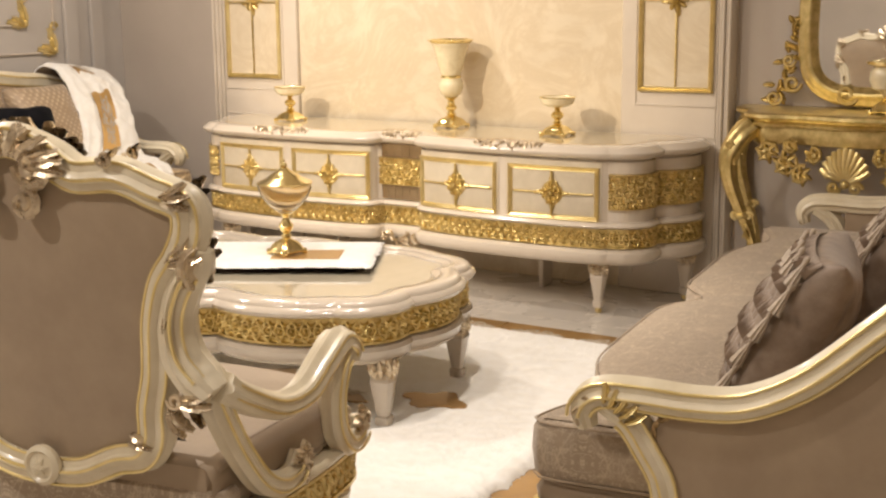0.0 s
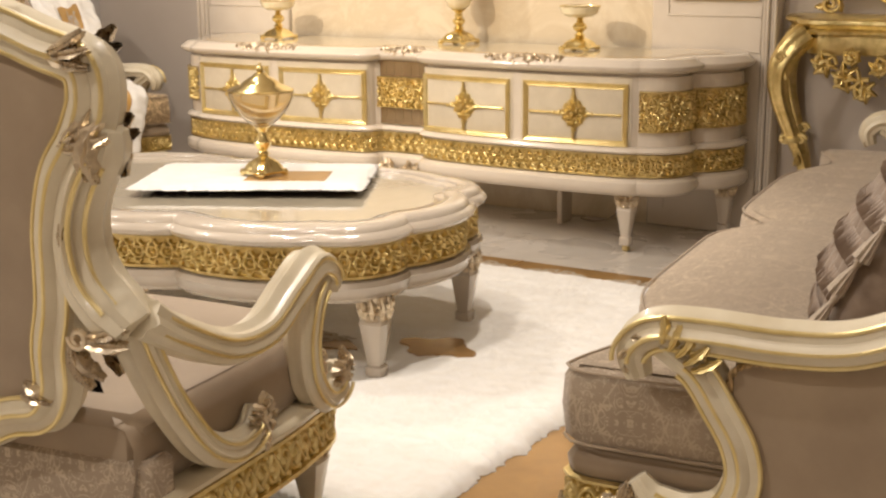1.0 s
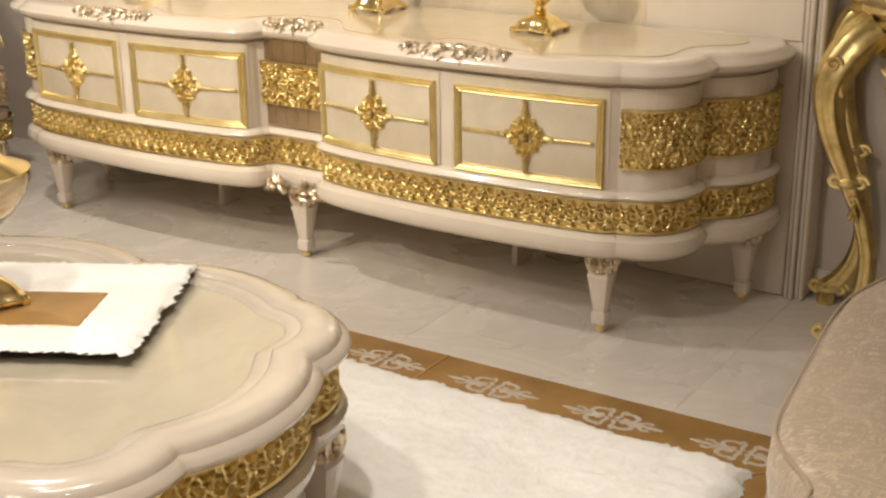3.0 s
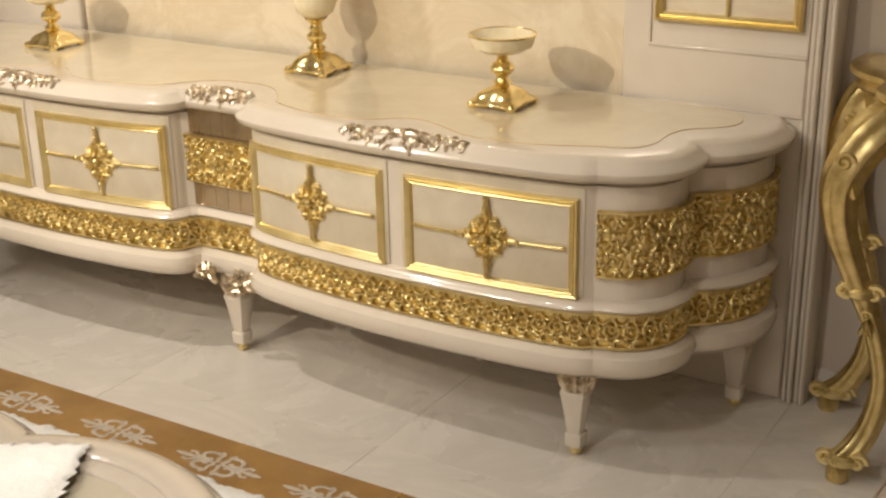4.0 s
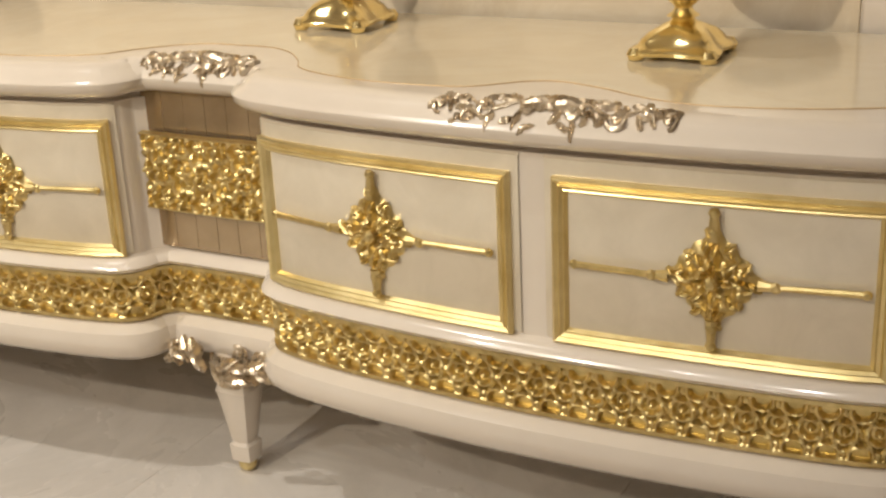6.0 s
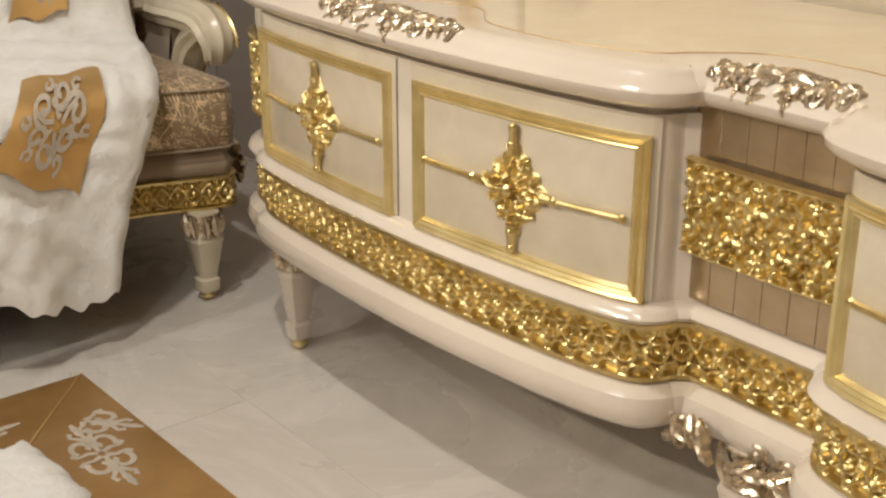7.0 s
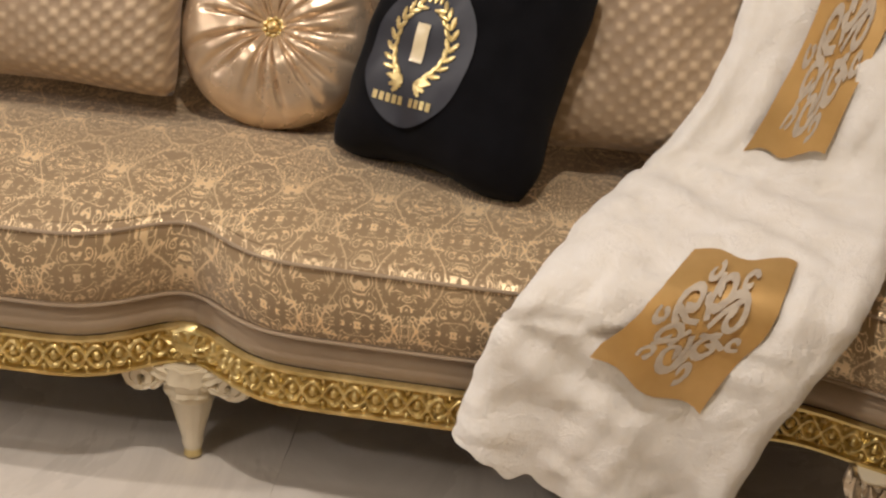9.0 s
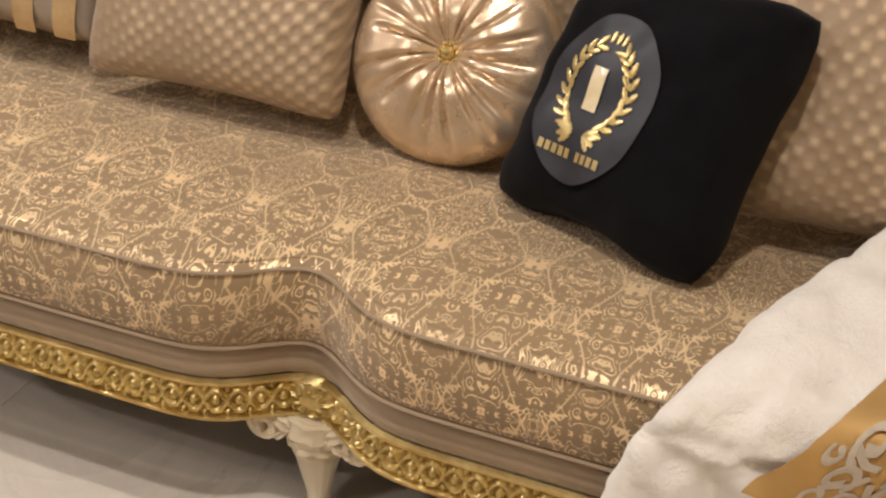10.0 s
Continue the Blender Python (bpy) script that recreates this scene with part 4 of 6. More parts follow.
def table_line(grow=0.0):
    """A long oval of eight bows."""
    corners = [(0.77, -0.185), (0.62, -0.40), (0.20, -0.44), (-0.20, -0.44), (-0.62, -0.40), (-0.77, -0.185), (-0.77, 0.185), (-0.62, 0.40), (-0.20, 0.44), (0.20, 0.44), (0.62, 0.40), (0.77, 0.185)]
    bulges = [0.06, 0.06, 0.055, 0.06, 0.06, 0.06, 0.06, 0.06, 0.055, 0.06, 0.06, 0.06]
    pts = []
    order = corners[::-1]
    for a, b, k in zip(order, order[1:] + order[:1], bulges):
        pts += list(arc(a, b, k, 12))[:-1]
    pts = pts[6:] + pts[:7]
    return Line(np.array(pts))


TL = table_line()
rim = [(-0.015, 0.402), (0.020, 0.403), (0.030, 0.410), (0.034, 0.420), (0.028, 0.430), (0.016, 0.436), (0.012, 0.446), (0.0, 0.454), (-0.02, 0.457), (-0.052, 0.457), (-0.058, 0.4535), (-0.060, 0.449), (-0.084, 0.4475), (-0.090, 0.444), (-0.092, 0.4405), (-0.105, 0.4405)]
part("rim", moulding(TL, rim), TABLE_CREAM, table, "thick scalloped rim")
p, n = TL.at(TL.s)
g = Geo()
ring = p - n * 0.0915
g.add([(0, 0, 0.4413)] + [(x, y, 0.4413) for x, y in ring[:-1]], [(0, 1 + k, 1 + (k + 1) % (len(ring) - 1)) for k in range(len(ring) - 1)])
part("stone_top", g, TABLE_STONE, table, "polished cream stone inset")
part("carved_apron", carved(TL, 0.310, 0.402, 0.013, lattice_band, 0.042, 0.0024, 0.010, -0.004), GOLD, table, "gilt carved guilloche apron")
part("skirt", moulding(TL, [(-0.012, 0.310), (0.016, 0.306), (0.022, 0.292), (0.012, 0.272), (0.014, 0.262), (0.002, 0.250), (-0.03, 0.248), (-0.05, 0.26)]), TABLE_CREAM, table)
g = Geo()
ring = p - n * 0.04
g.add([(0, 0, 0.262)] + [(x, y, 0.262) for x, y in ring[:-1]], [(0, 1 + k, 1 + (k + 1) % (len(ring) - 1)) for k in range(len(ring) - 1)])
part("underside", g, TABLE_CREAM, table)
for x, y in ((0.735, -0.295), (0.725, 0.290), (-0.735, -0.295), (-0.725, 0.290)):
    leg_parts(table, x, y, 0.262, 0.040, body=TABLE_CREAM)
g = Geo()
for sx in (-1, 1):
    for k in range(6):
        one = Geo()
        leaf(one, (sx * (0.01 + 0.014 * k), (k % 3) * 0.012, 0), (0.5 if sx > 0 else math.pi - 0.5) - sx * 0.2 * k, 0.045, 0.024, 0.016, sx * 0.6)
        g.add([(a, -0.46 - h, 0.245 + b) for a, b, h in one.v], one.f)
    one = Geo()
    scroll(one, (sx * 0.085, 0.0, 0), 0, 0.02, 0.007, 1.3, sx)
    g.add([(a, -0.46 - h, 0.240 + b) for a, b, h in one.v], one.f)
part("apron_spray", g, CHAMPAGNE, table, "champagne gilt leaf spray under the apron")

# fur runner and urn on the table
runner = thing("table_runner", "white fur table runner with a tan leather panel on dark backing", "runner", "", pose(0.51, -1.985, 0.4695, 0, 0, 29))
nx, ny = 90, 46
gx, gy = np.meshgrid(np.linspace(-0.355, 0.355, nx), np.linspace(-0.225, 0.225, ny))
near = np.minimum(0.355 - np.abs(gx), 0.225 - np.abs(gy))
rag = np.random.RandomState(3).randn(ny, nx) * 0.004 * (near < 0.012)
lift = 0.004 * np.clip((-gy - 0.11) / 0.11, 0, 1) * (0.6 + 0.4 * np.sin(gx * 9))
gz = 0.004 + 0.014 * np.sqrt(np.clip(near / 0.03, 0, 1)) + 0.002 * np.random.RandomState(4).rand(ny, nx) + lift
part("fur", Geo().grid(np.stack([gx + rag, gy + rag, gz], -1)), FUR, runner, "white fur", 180)
g = Geo()
box(g, (-0.325, -0.200, 0.0), (0.318, 0.200, 0.003), 0.001)
part("backing", g, DARK, runner, "dark felt backing")
g = Geo()
box(g, (-0.02, -0.135, 0.010), (0.23, 0.035, 0.0215), 0.003)
part("leather_panel", g, LEATHER, runner, "tan leather panel")
urn = thing("urn", "lidded amber glass urn with polished gilt foot and lid", "urn", "", pose(0.552, -2.005, 0.491, 0, 0, 33))
gilt_foot(urn, 0.74)
g = Geo()
lathe(g, [(0.014, 0.078), (0.022, 0.088), (0.028, 0.104), (0.016, 0.120), (0.012, 0.134), (0.016, 0.142), (0.026, 0.150)], (0, 0, 0), 24)
part("stem", g, BRASS, urn)
g = Geo()
lathe(g, [(0.020, 0.148), (0.038, 0.160), (0.064, 0.184), (0.085, 0.212), (0.096, 0.238), (0.099, 0.258), (0.096, 0.2585), (0.092, 0.238), (0.081, 0.214), (0.060, 0.187), (0.034, 0.165), (0.006, 0.156)], (0, 0, 0), 40)
part("glass_bowl", g, GLASS, urn, "amber glass bowl")
g = Geo()
lathe(g, [(0.092, 0.256), (0.100, 0.259), (0.101, 0.264), (0.090, 0.269), (0.072, 0.277), (0.060, 0.281), (0.054, 0.288), (0.040, 0.298), (0.026, 0.304), (0.018, 0.312), (0.010, 0.317), (0.013, 0.324), (0.010, 0.333), (0.004, 0.338), (0.005, 0.342), (0.001, 0.347)], (0, 0, 0), 36)
part("lid", g, BRASS, urn, "domed gilt lid with finial")


# ---- sofas ----
def ripple_section(ra, rb, flutes=8, depth=0.06, n=32):
    w = np.arange(n) / n * 2 * np.pi
    k = 1 + depth * np.cos(flutes * w)
    return np.stack([ra * k * np.cos(w), rb * k * np.sin(w)], 1)


def dot_section(a, b, r, n=6):
    w = np.arange(n) / n * 2 * np.pi
    return np.stack([a + r * np.cos(w), b + r * np.sin(w)], 1)


def round_leg(owner, x, y, height, r, volutes=True):
    """A fluted cone leg below a carved collar, with a volute to each side."""
    g = Geo()
    lathe(g, [(r * 0.40, height * 0.10), (r * 0.48, height * 0.16), (r * 0.44, height * 0.20), (r * 0.95, height * 0.64), (r * 1.05, height * 0.66), (r * 1.0, height * 0.70), (r * 0.9, height * 0.72), (r * 0.95, height)], (x, y, 0), 40, lambda w, z: 1 + (0.05 * np.cos(14 * w) if height * 0.19 < z < height * 0.65 else 0))
    leg = part("leg", g, IVORY, owner, "ivory fluted tapering leg")
    g = Geo()
    lathe(g, [(r * 0.2, 0), (r * 0.42, height * 0.03), (r * 0.36, height * 0.08), (r * 0.42, height * 0.105)], (x, y, 0), 16)
    part("foot_cap", g, PALE_GOLD, leg)
    g = Geo()
    lathe(g, [(r * 1.0, height * 0.70), (r * 1.2, height * 0.73), (r * 1.1, height * 0.77), (r * 1.3, height * 0.86), (r * 1.15, height * 0.93), (r * 1.2, height * 0.99)], (x, y, 0), 24, lambda w, z: 1 + 0.07 * np.cos(8 * w + z * 90))
    if volutes:
        for sx in (-1, 1):
            one = Geo()
            scroll(one, (sx * r * 2.0, r * 0.12, 0), math.pi / 2, r * 0.72, r * 0.30, 1.5, -sx, 0.006)
            for k in range(3):
                leaf(one, (sx * r * (0.5 + 0.45 * k), r * (0.35 - 0.28 * k), 0.004), (-0.9 if sx > 0 else math.pi + 0.9) + 0.35 * sx * k, r * 0.85, r * 0.5, 0.016, 0.4)
            leaf(one, (sx * r * 0.5, r * 0.1, 0), 0.5 if sx > 0 else math.pi - 0.5, r * 1.7, r * 0.9, 0.02)
            g.add([(x + a, y - r * 0.55 - h, height * 0.84 + b) for a, b, h in one.v], one.f)
    part("capital", g, IVORY, leg, "ivory carved capital with volutes")
    return leg


def seat_front(x):
    return 0.090 * np.exp(-((x / 0.10) ** 2)) + 0.085 * np.exp(-(((np.abs(x) - 0.98) / 0.17) ** 2)) + 0.015 * np.clip((np.abs(x) - 0.55) / 0.65, 0, 2) ** 1.5


SL = 1.235
xs = np.linspace(-SL + 0.03, SL - 0.03, 90)
front = np.stack([xs, seat_front(xs)], 1)
yc = float(seat_front(SL - 0.03))
SOFA_LINE = Line(np.r_[[(-SL, 0.76), (-SL, yc + 0.10), (-SL, yc + 0.05), (-SL + 0.008, yc + 0.018)], front, [(SL - 0.008, yc + 0.018), (SL, yc + 0.05), (SL, yc + 0.10), (SL, 0.76)]])


def crest(x):
    """Height of the carved back rail along the sofa."""
    a = np.abs(x)
    return 0.985 + 0.085 * np.exp(-((a / 0.24) ** 2)) - 0.02 * np.cos(a * 7.0) - 0.16 * np.clip((a - 0.86) / 0.42, 0, 1) ** 1.6


def make_sofa(m, label, fabric):
    sofa = thing("sofa", label, "sofa", "pair of facing sofas", m)
    seat = part("seat", moulding(SOFA_LINE, [(-0.03, 0.334), (-0.006, 0.337), (0.006, 0.348), (0.012, 0.40), (0.008, 0.452), (-0.004, 0.472), (-0.02, 0.478)]), fabric, sofa, "deep damask seat cushion", 60)
    gx = np.linspace(-SL + 0.012, SL - 0.012, 90)
    gt = np.linspace(0, 1, 16)
    top = [[(x, (f := float(seat_front(x)) + 0.018) + (0.75 - f) * t, 0.478 + 0.022 * math.sin(math.pi * min(1, t * 1.6 + 0.0)) ** 0.7 * (1 - (x / SL) ** 8)) for x in gx] for t in gt]
    part("seat_top", Geo().grid(top), fabric, sofa, "", 60)
    for z, d in ((0.470, 0.004), (0.342, 0.008)):
        g = Geo()
        tube(g, SOFA_LINE.put(SOFA_LINE.s, np.full(len(SOFA_LINE.s), z), np.full(len(SOFA_LINE.s), d)), 0.0030, 6)
        part("piping", g, TAUPE, seat)
    part("seat_deck", moulding(SOFA_LINE, [(-0.01, 0.276), (-0.002, 0.282), (0.002, 0.305), (-0.012, 0.328), (-0.03, 0.336)]), TAUPE, sofa, "taupe upholstered deck", 60)
    rail = part("carved_rail", carved(SOFA_LINE, 0.204, 0.280, 0.011, guilloche, 0.034, 0.0024, 0.010, -0.001), GOLD, sofa, "gilt carved seat rail")
    g = Geo()
    lathe(g, [(0.046, 0.0), (0.044, 0.010), (0.034, 0.018), (0.030, 0.014), (0.014, 0.024), (0.004, 0.026)], (0, 0, 0), 32, lambda w, z: 1 + 0.07 * np.cos(8 * w) * (z > 0.012))
    for k in range(8):
        w = k * math.pi / 4 + 0.2
        leaf(g, (0.008 * math.cos(w), 0.008 * math.sin(w), 0.016), w, 0.024, 0.018, 0.012, 0.3)
    g.moved(lambda a, b, h: (a * 1.3, 0.090 - h + 0.002, 0.242 + b * 0.88))
    part("rosette", g, GOLD, rail, "gilt rosette at the middle of the rail")
    g = Geo()
    box(g, (-SL + 0.03, 0.06 + yc, 0.215), (SL - 0.03, 0.80, 0.262), 0.005)
    part("underframe", g, DARK, sofa)
    for x, y, vol in ((-1.142, 0.038, 0), (1.142, 0.038, 0), (0, 0.098, 1)):
        round_leg(sofa, x, y, 0.206, 0.040, bool(vol)) if vol else leg_parts(sofa, x, y, 0.206, 0.037, body=IVORY)
    for x in (-1.14, 1.14):
        leg_parts(sofa, x, 0.74, 0.214, 0.036, body=IVORY)
    # back: upholstered face, outside cover and the carved crest rail
    gx = np.linspace(-1.23, 1.23, 70)
    gz = np.linspace(0, 1, 14)
    face = [[(x, 0.70 + 0.115 * t - 0.035 * math.sin(math.pi * min(1, 0.15 + t * 0.8)) * (1 - abs(x / 1.24) ** 6), 0.46 + (float(crest(x)) - 0.035 - 0.46) * t) for x in gx] for t in gz]
    part("back_cushion", Geo().grid(face), SCALE_FABRIC, sofa, "woven upholstered back", 60)
    rear = [[(x, 0.86 + 0.03 * t, 0.22 + (float(crest(x)) - 0.03 - 0.22) * t) for x in gx] for t in np.linspace(0, 1, 6)]
    part("back_cover", Geo().grid(rear), TAUPE, sofa, "plain taupe outside back", 60)
    path = np.array([(x, 0.845, float(crest(x))) for x in np.linspace(-1.25, 1.25, 120)])
    frame_part = part("crest_rail", sweep(Geo(), path, ripple_section(0.042, 0.046, 9), (0, 1, 0)), IVORY, sofa, "carved ivory crest rail with gilt lines")
    for a, b in ((-0.030, -0.040), (0.018, -0.046), (0.018, 0.046)):
        part("gilt_line", sweep(Geo(), path, dot_section(a, b, 0.0045), (0, 1, 0)), PALE_GOLD, frame_part)
    g = Geo()
    rnd = random.Random(2)
    for k in range(26):
        one = Geo()
        sx = 1 if k % 2 else -1
        leaf(one, (sx * (0.01 + 0.0125 * k), 0.02 + 0.05 * math.cos(k * 0.11) + rnd.uniform(-0.03, 0.03), 0), (0.4 if sx > 0 else math.pi - 0.4) + rnd.uniform(-0.8, 0.8), 0.08, 0.042, 0.022, rnd.uniform(-0.9, 0.9))
        g.add([(a, 0.805 - h, float(crest(a)) - 0.02 + b) for a, b, h in one.v], one.f)
    part("crest_carving", g, CHAMPAGNE, frame_part, "champagne gilt acanthus crest")
    # arms
    top_path = spline([(0.172, 0.492), (0.163, 0.537), (0.20, 0.574), (0.28, 0.580), (0.40, 0.577), (0.51, 0.592), (0.625, 0.655), (0.74, 0.762), (0.83, 0.85)], 8)
    low_path = spline([(0.212, 0.557), (0.268, 0.520), (0.305, 0.465), (0.338, 0.405), (0.346, 0.345), (0.320, 0.292), (0.260, 0.268), (0.200, 0.280), (0.170, 0.312)], 8)
    for sx in (-1, 1):
        xa = sx * 1.272
        arm = part("arm", sweep(Geo(), [(xa, y, z) for y, z in top_path], ripple_section(0.035, 0.046, 8, 0.09), (1, 0, 0), scale=(0.55, 0.9, 1, 1, 1, 0.95, 0.9)), IVORY, sofa, "ivory scrolled arm with gilt lines")
        part("arm_scroll", sweep(Geo(), [(xa, y, z) for y, z in low_path], ripple_section(0.032, 0.040, 8, 0.09), (1, 0, 0), scale=(0.9, 1, 1, 1.05, 1, 0.9, 0.55)), IVORY, arm)
        for a, b in ((-0.026, sx * 0.036), (0.002, sx * 0.047), (0.026, sx * 0.036)):
            part("gilt_line", sweep(Geo(), [(xa, y, z) for y, z in top_path[6:]], dot_section(a, b, 0.0042), (1, 0, 0)), PALE_GOLD, arm)
        for a, b in ((-0.026, sx * 0.030), (0.004, sx * 0.041), (0.026, sx * 0.030)):
            part("gilt_line", sweep(Geo(), [(xa, y, z) for y, z in low_path[6:-8]], dot_section(a, b, 0.0042), (1, 0, 0)), PALE_GOLD, arm)
        # upholstered side, a padded panel under the arm
        ys = np.linspace(0.325, 0.875, 26)
        tops = np.interp(ys, [0.25, 0.38, 0.50, 0.62, 0.74, 0.83, 0.9], [0.55, 0.552, 0.570, 0.633, 0.742, 0.83, 0.90])
        lows = np.interp(ys, [0.315, 0.338, 0.36, 0.41], [0.43, 0.37, 0.26, 0.215])
        for x, name in ((xa + sx * 0.012, "outside_panel"), (xa - sx * 0.024, "inside_panel")):
            rows = [[(x + (sx if name[0] == "o" else -sx) * 0.012 * math.sin(math.pi * t), y, a + (b - a) * t) for y, a, b in zip(ys, lows, tops)] for t in np.linspace(0, 1, 8)]
            part(name, Geo().grid(rows), TAUPE, sofa, "taupe upholstered arm panel", 60)
        g = Geo()
        g.grid([[(xa + sx * 0.014, 0.325, z), (xa - sx * 0.026, 0.325, z)] for z in np.linspace(0.36, 0.56, 6)])
        g.grid([[(xa + sx * 0.014, y, a), (xa - sx * 0.026, y, a)] for y, a in zip(ys, lows)])
        part("panel_edge", g, TAUPE, sofa)
        rim = np.array([(y, z) for y, z in zip(ys, tops - 0.012)][::-1] + [(0.318, 0.50), (0.318, 0.45)] + [(y - 0.004, z) for y, z in zip(ys, lows)][1:6])
        line = spline([(xa + sx * 0.020, y, z) for y, z in rim[::2]], 10)
        w = np.arange(len(line)) * 1.15
        g = Geo()
        for ph in (0, math.pi):
            tube(g, line + 0.0035 * np.stack([np.cos(w + ph), np.sin(w + ph), 0 * w], 1), 0.0040, 5)
        part("gilt_cord", g, GOLD_STRIPE, arm, "twisted gilt cord")
        g = Geo()
        rnd = random.Random(4)
        for k in range(11):
            one = Geo()
            w = -0.35 + k * 0.26
            leaf(one, (0, 0, 0), w + math.pi / 2, 0.050, 0.034, 0.016, 0.5)
            py, pz = 0.214 - 0.062 * math.cos(w * 0.9 - 0.35), 0.525 + 0.062 * math.sin(w * 0.9 - 0.15)
            out = -0.03 + 0.007 * ((k * 7) % 11)
            part("carved_leaf", Geo().add([(xa + sx * (out + h), py - a * 0.5, pz + b * 0.45 - 0.01) for a, b, h in one.v], one.f), CHAMPAGNE, arm, "champagne gilt leaf")
        for k in range(5):
            one = Geo()
            leaf(one, (0, 0, 0), math.pi * 0.9 - k * 0.24, 0.075, 0.030, 0.014, -0.5)
            part("carved_leaf", Geo().add([(xa + sx * (0.040 + h), 0.235 - a * 0.7 - 0.012 * k + 0.03, 0.525 + b * 0.6 + 0.010 * k) for a, b, h in one.v], one.f), PALE_GOLD, arm, "gilt leaf")
        one = Geo()
        scroll(one, (0, 0, 0.006), 0.5, 0.022, 0.008, 1.4, 1, 0.006)
        for k in range(9):
            leaf(one, (0.01 * math.cos(k * 0.7), 0.01 * math.sin(k * 0.7), 0), k * 0.7 + rnd.uniform(-0.25, 0.25), rnd.uniform(0.028, 0.046), 0.024, 0.022, rnd.uniform(-0.9, 0.9))
        bead(one, (0, 0, 0.012), 0.013)
        leaf(one, (-0.02, -0.02, 0), 3.6, 0.06, 0.03, 0.012, 0.4)
        g.add([(xa + sx * (0.018 + h), 0.155 - a, 0.262 + b) for a, b, h in one.v], one.f)
        part("arm_carving", g, CHAMPAGNE, arm, "champagne gilt leaf carving")
    return sofa


SOFA_LEFT = pose(-1.385, -1.640, 0, 0, 0, 90)
make_sofa(SOFA_LEFT, "gold damask sofa with carved gilt rail beside the cabinet", DAMASK)
# same cloth as the left sofa; the sheen is painted in by the paler copy
make_sofa(pose(1.988, -1.842, 0, 0, 0, -83) @ Matrix.Diagonal((1.055, 1.03, 1, 1)), "damask sofa, sheen painted in as paler cloth, with ivory scrolled arms beside the rug", DAMASK_SHEEN_COPY)


# ---- cushions and throw ----
def facing(center, right, up):
    """A pose whose x runs along right, y along up and z out of the cushion."""
    r = Vector(right).normalized()
    n = r.cross(Vector(up)).normalized()
    u = n.cross(r)
    m = Matrix((r, u, n)).transposed().to_4x4()
    return Matrix.Translation(center) @ m


def pillow_height(x, y, w, h, t):
    a, b = abs(x) / (w / 2), abs(y) / (h / 2)
    return t / 2 * max(0.0, (1 - a**2.6)) ** 0.43 * max(0.0, (1 - b**2.6)) ** 0.43


def pillow_geo(w, h, t, sides=(1, -1), n=26, wrinkle=0.006, seed=1, slack=0.0):
    g = Geo()
    for sgn in sides:
        rows = []
        for i in range(n + 1):
            row = []
            for j in range(n + 1):
                x, y = w * (j / n - 0.5), h * (i / n - 0.5)
                a, b = abs(x) / (w / 2), abs(y) / (h / 2)
                pull = 1 - 0.09 * (1 - a**2) * b**4
                pull_x = 1 - 0.09 * (1 - b**2) * a**4
                z = sgn * pillow_height(x, y, w, h, t)
                z += sgn * wrinkle * noise.noise(Vector((x * 14 + seed, y * 14, seed))) * (1 - a**6) * (1 - b**6)
                soft = 1 - 0.07 * (a * b) ** 5
                if slack:
                    edge = max(a, b) ** 4 * slack
                    x += edge * noise.noise(Vector((x * 11, y * 11, seed)))
                    y += edge * noise.noise(Vector((x * 11, y * 11, seed + 5.5)))
                    z -= edge * (0.6 + noise.noise(Vector((x * 9, y * 9, seed + 9.5))))
                row.append((x * pull_x * soft, y * pull * soft, z))
            rows.append(row)
        g.grid(rows)
    return g


def pillow(name, label, w, h, t, mat, m, seed=1):
    p = thing(name, label, "cushion", "cushions on the sofa", m)
    part("cover", pillow_geo(w, h, t, seed=seed), mat, p, "", 70)
    return p


LEAN = (-0.48, 0.0, 0.88)
OUT = Vector((0.88, 0.0, 0.48))


def leaning(y0, y1, x, z, h, t):
    mid = Vector((x, (y0 + y1) / 2, z)) + Vector(LEAN) * (h / 2) + OUT * (t * 0.30)
    return facing(mid, (0, 1, 0), LEAN)


pillow("cushion", "gold scale-patterned cushion leaning on the sofa back", 0.53, 0.46, 0.17, SCALE_FABRIC, leaning(-2.285, -1.755, -1.86, 0.498, 0.46, 0.17), 2)
pillow("cushion", "gold scale-patterned cushion half covered by the fur throw", 0.44, 0.50, 0.17, SCALE_FABRIC, leaning(-1.17, -0.73, -1.84, 0.498, 0.50, 0.17), 3)
striped = thing("cushion", "grey and gold striped satin cushion", "cushion", "cushions on the sofa", leaning(-2.83, -2.28, -1.93, 0.515, 0.46, 0.15))
part("cover", pillow_geo(0.55, 0.46, 0.15, seed=5), GREY_STRIPE, striped, "", 70)
for k in range(6):
    g = Geo()
    x0 = -0.235 + k * 0.083
    rows = [[(x, y, pillow_height(x, y, 0.55, 0.46, 0.15) + 0.0025) for x in np.linspace(x0, x0 + 0.044, 5)] for y in np.linspace(-0.222, 0.222, 24)]
    part("stripe", g.grid(rows), GOLD_STRIPE, striped, "", 70)

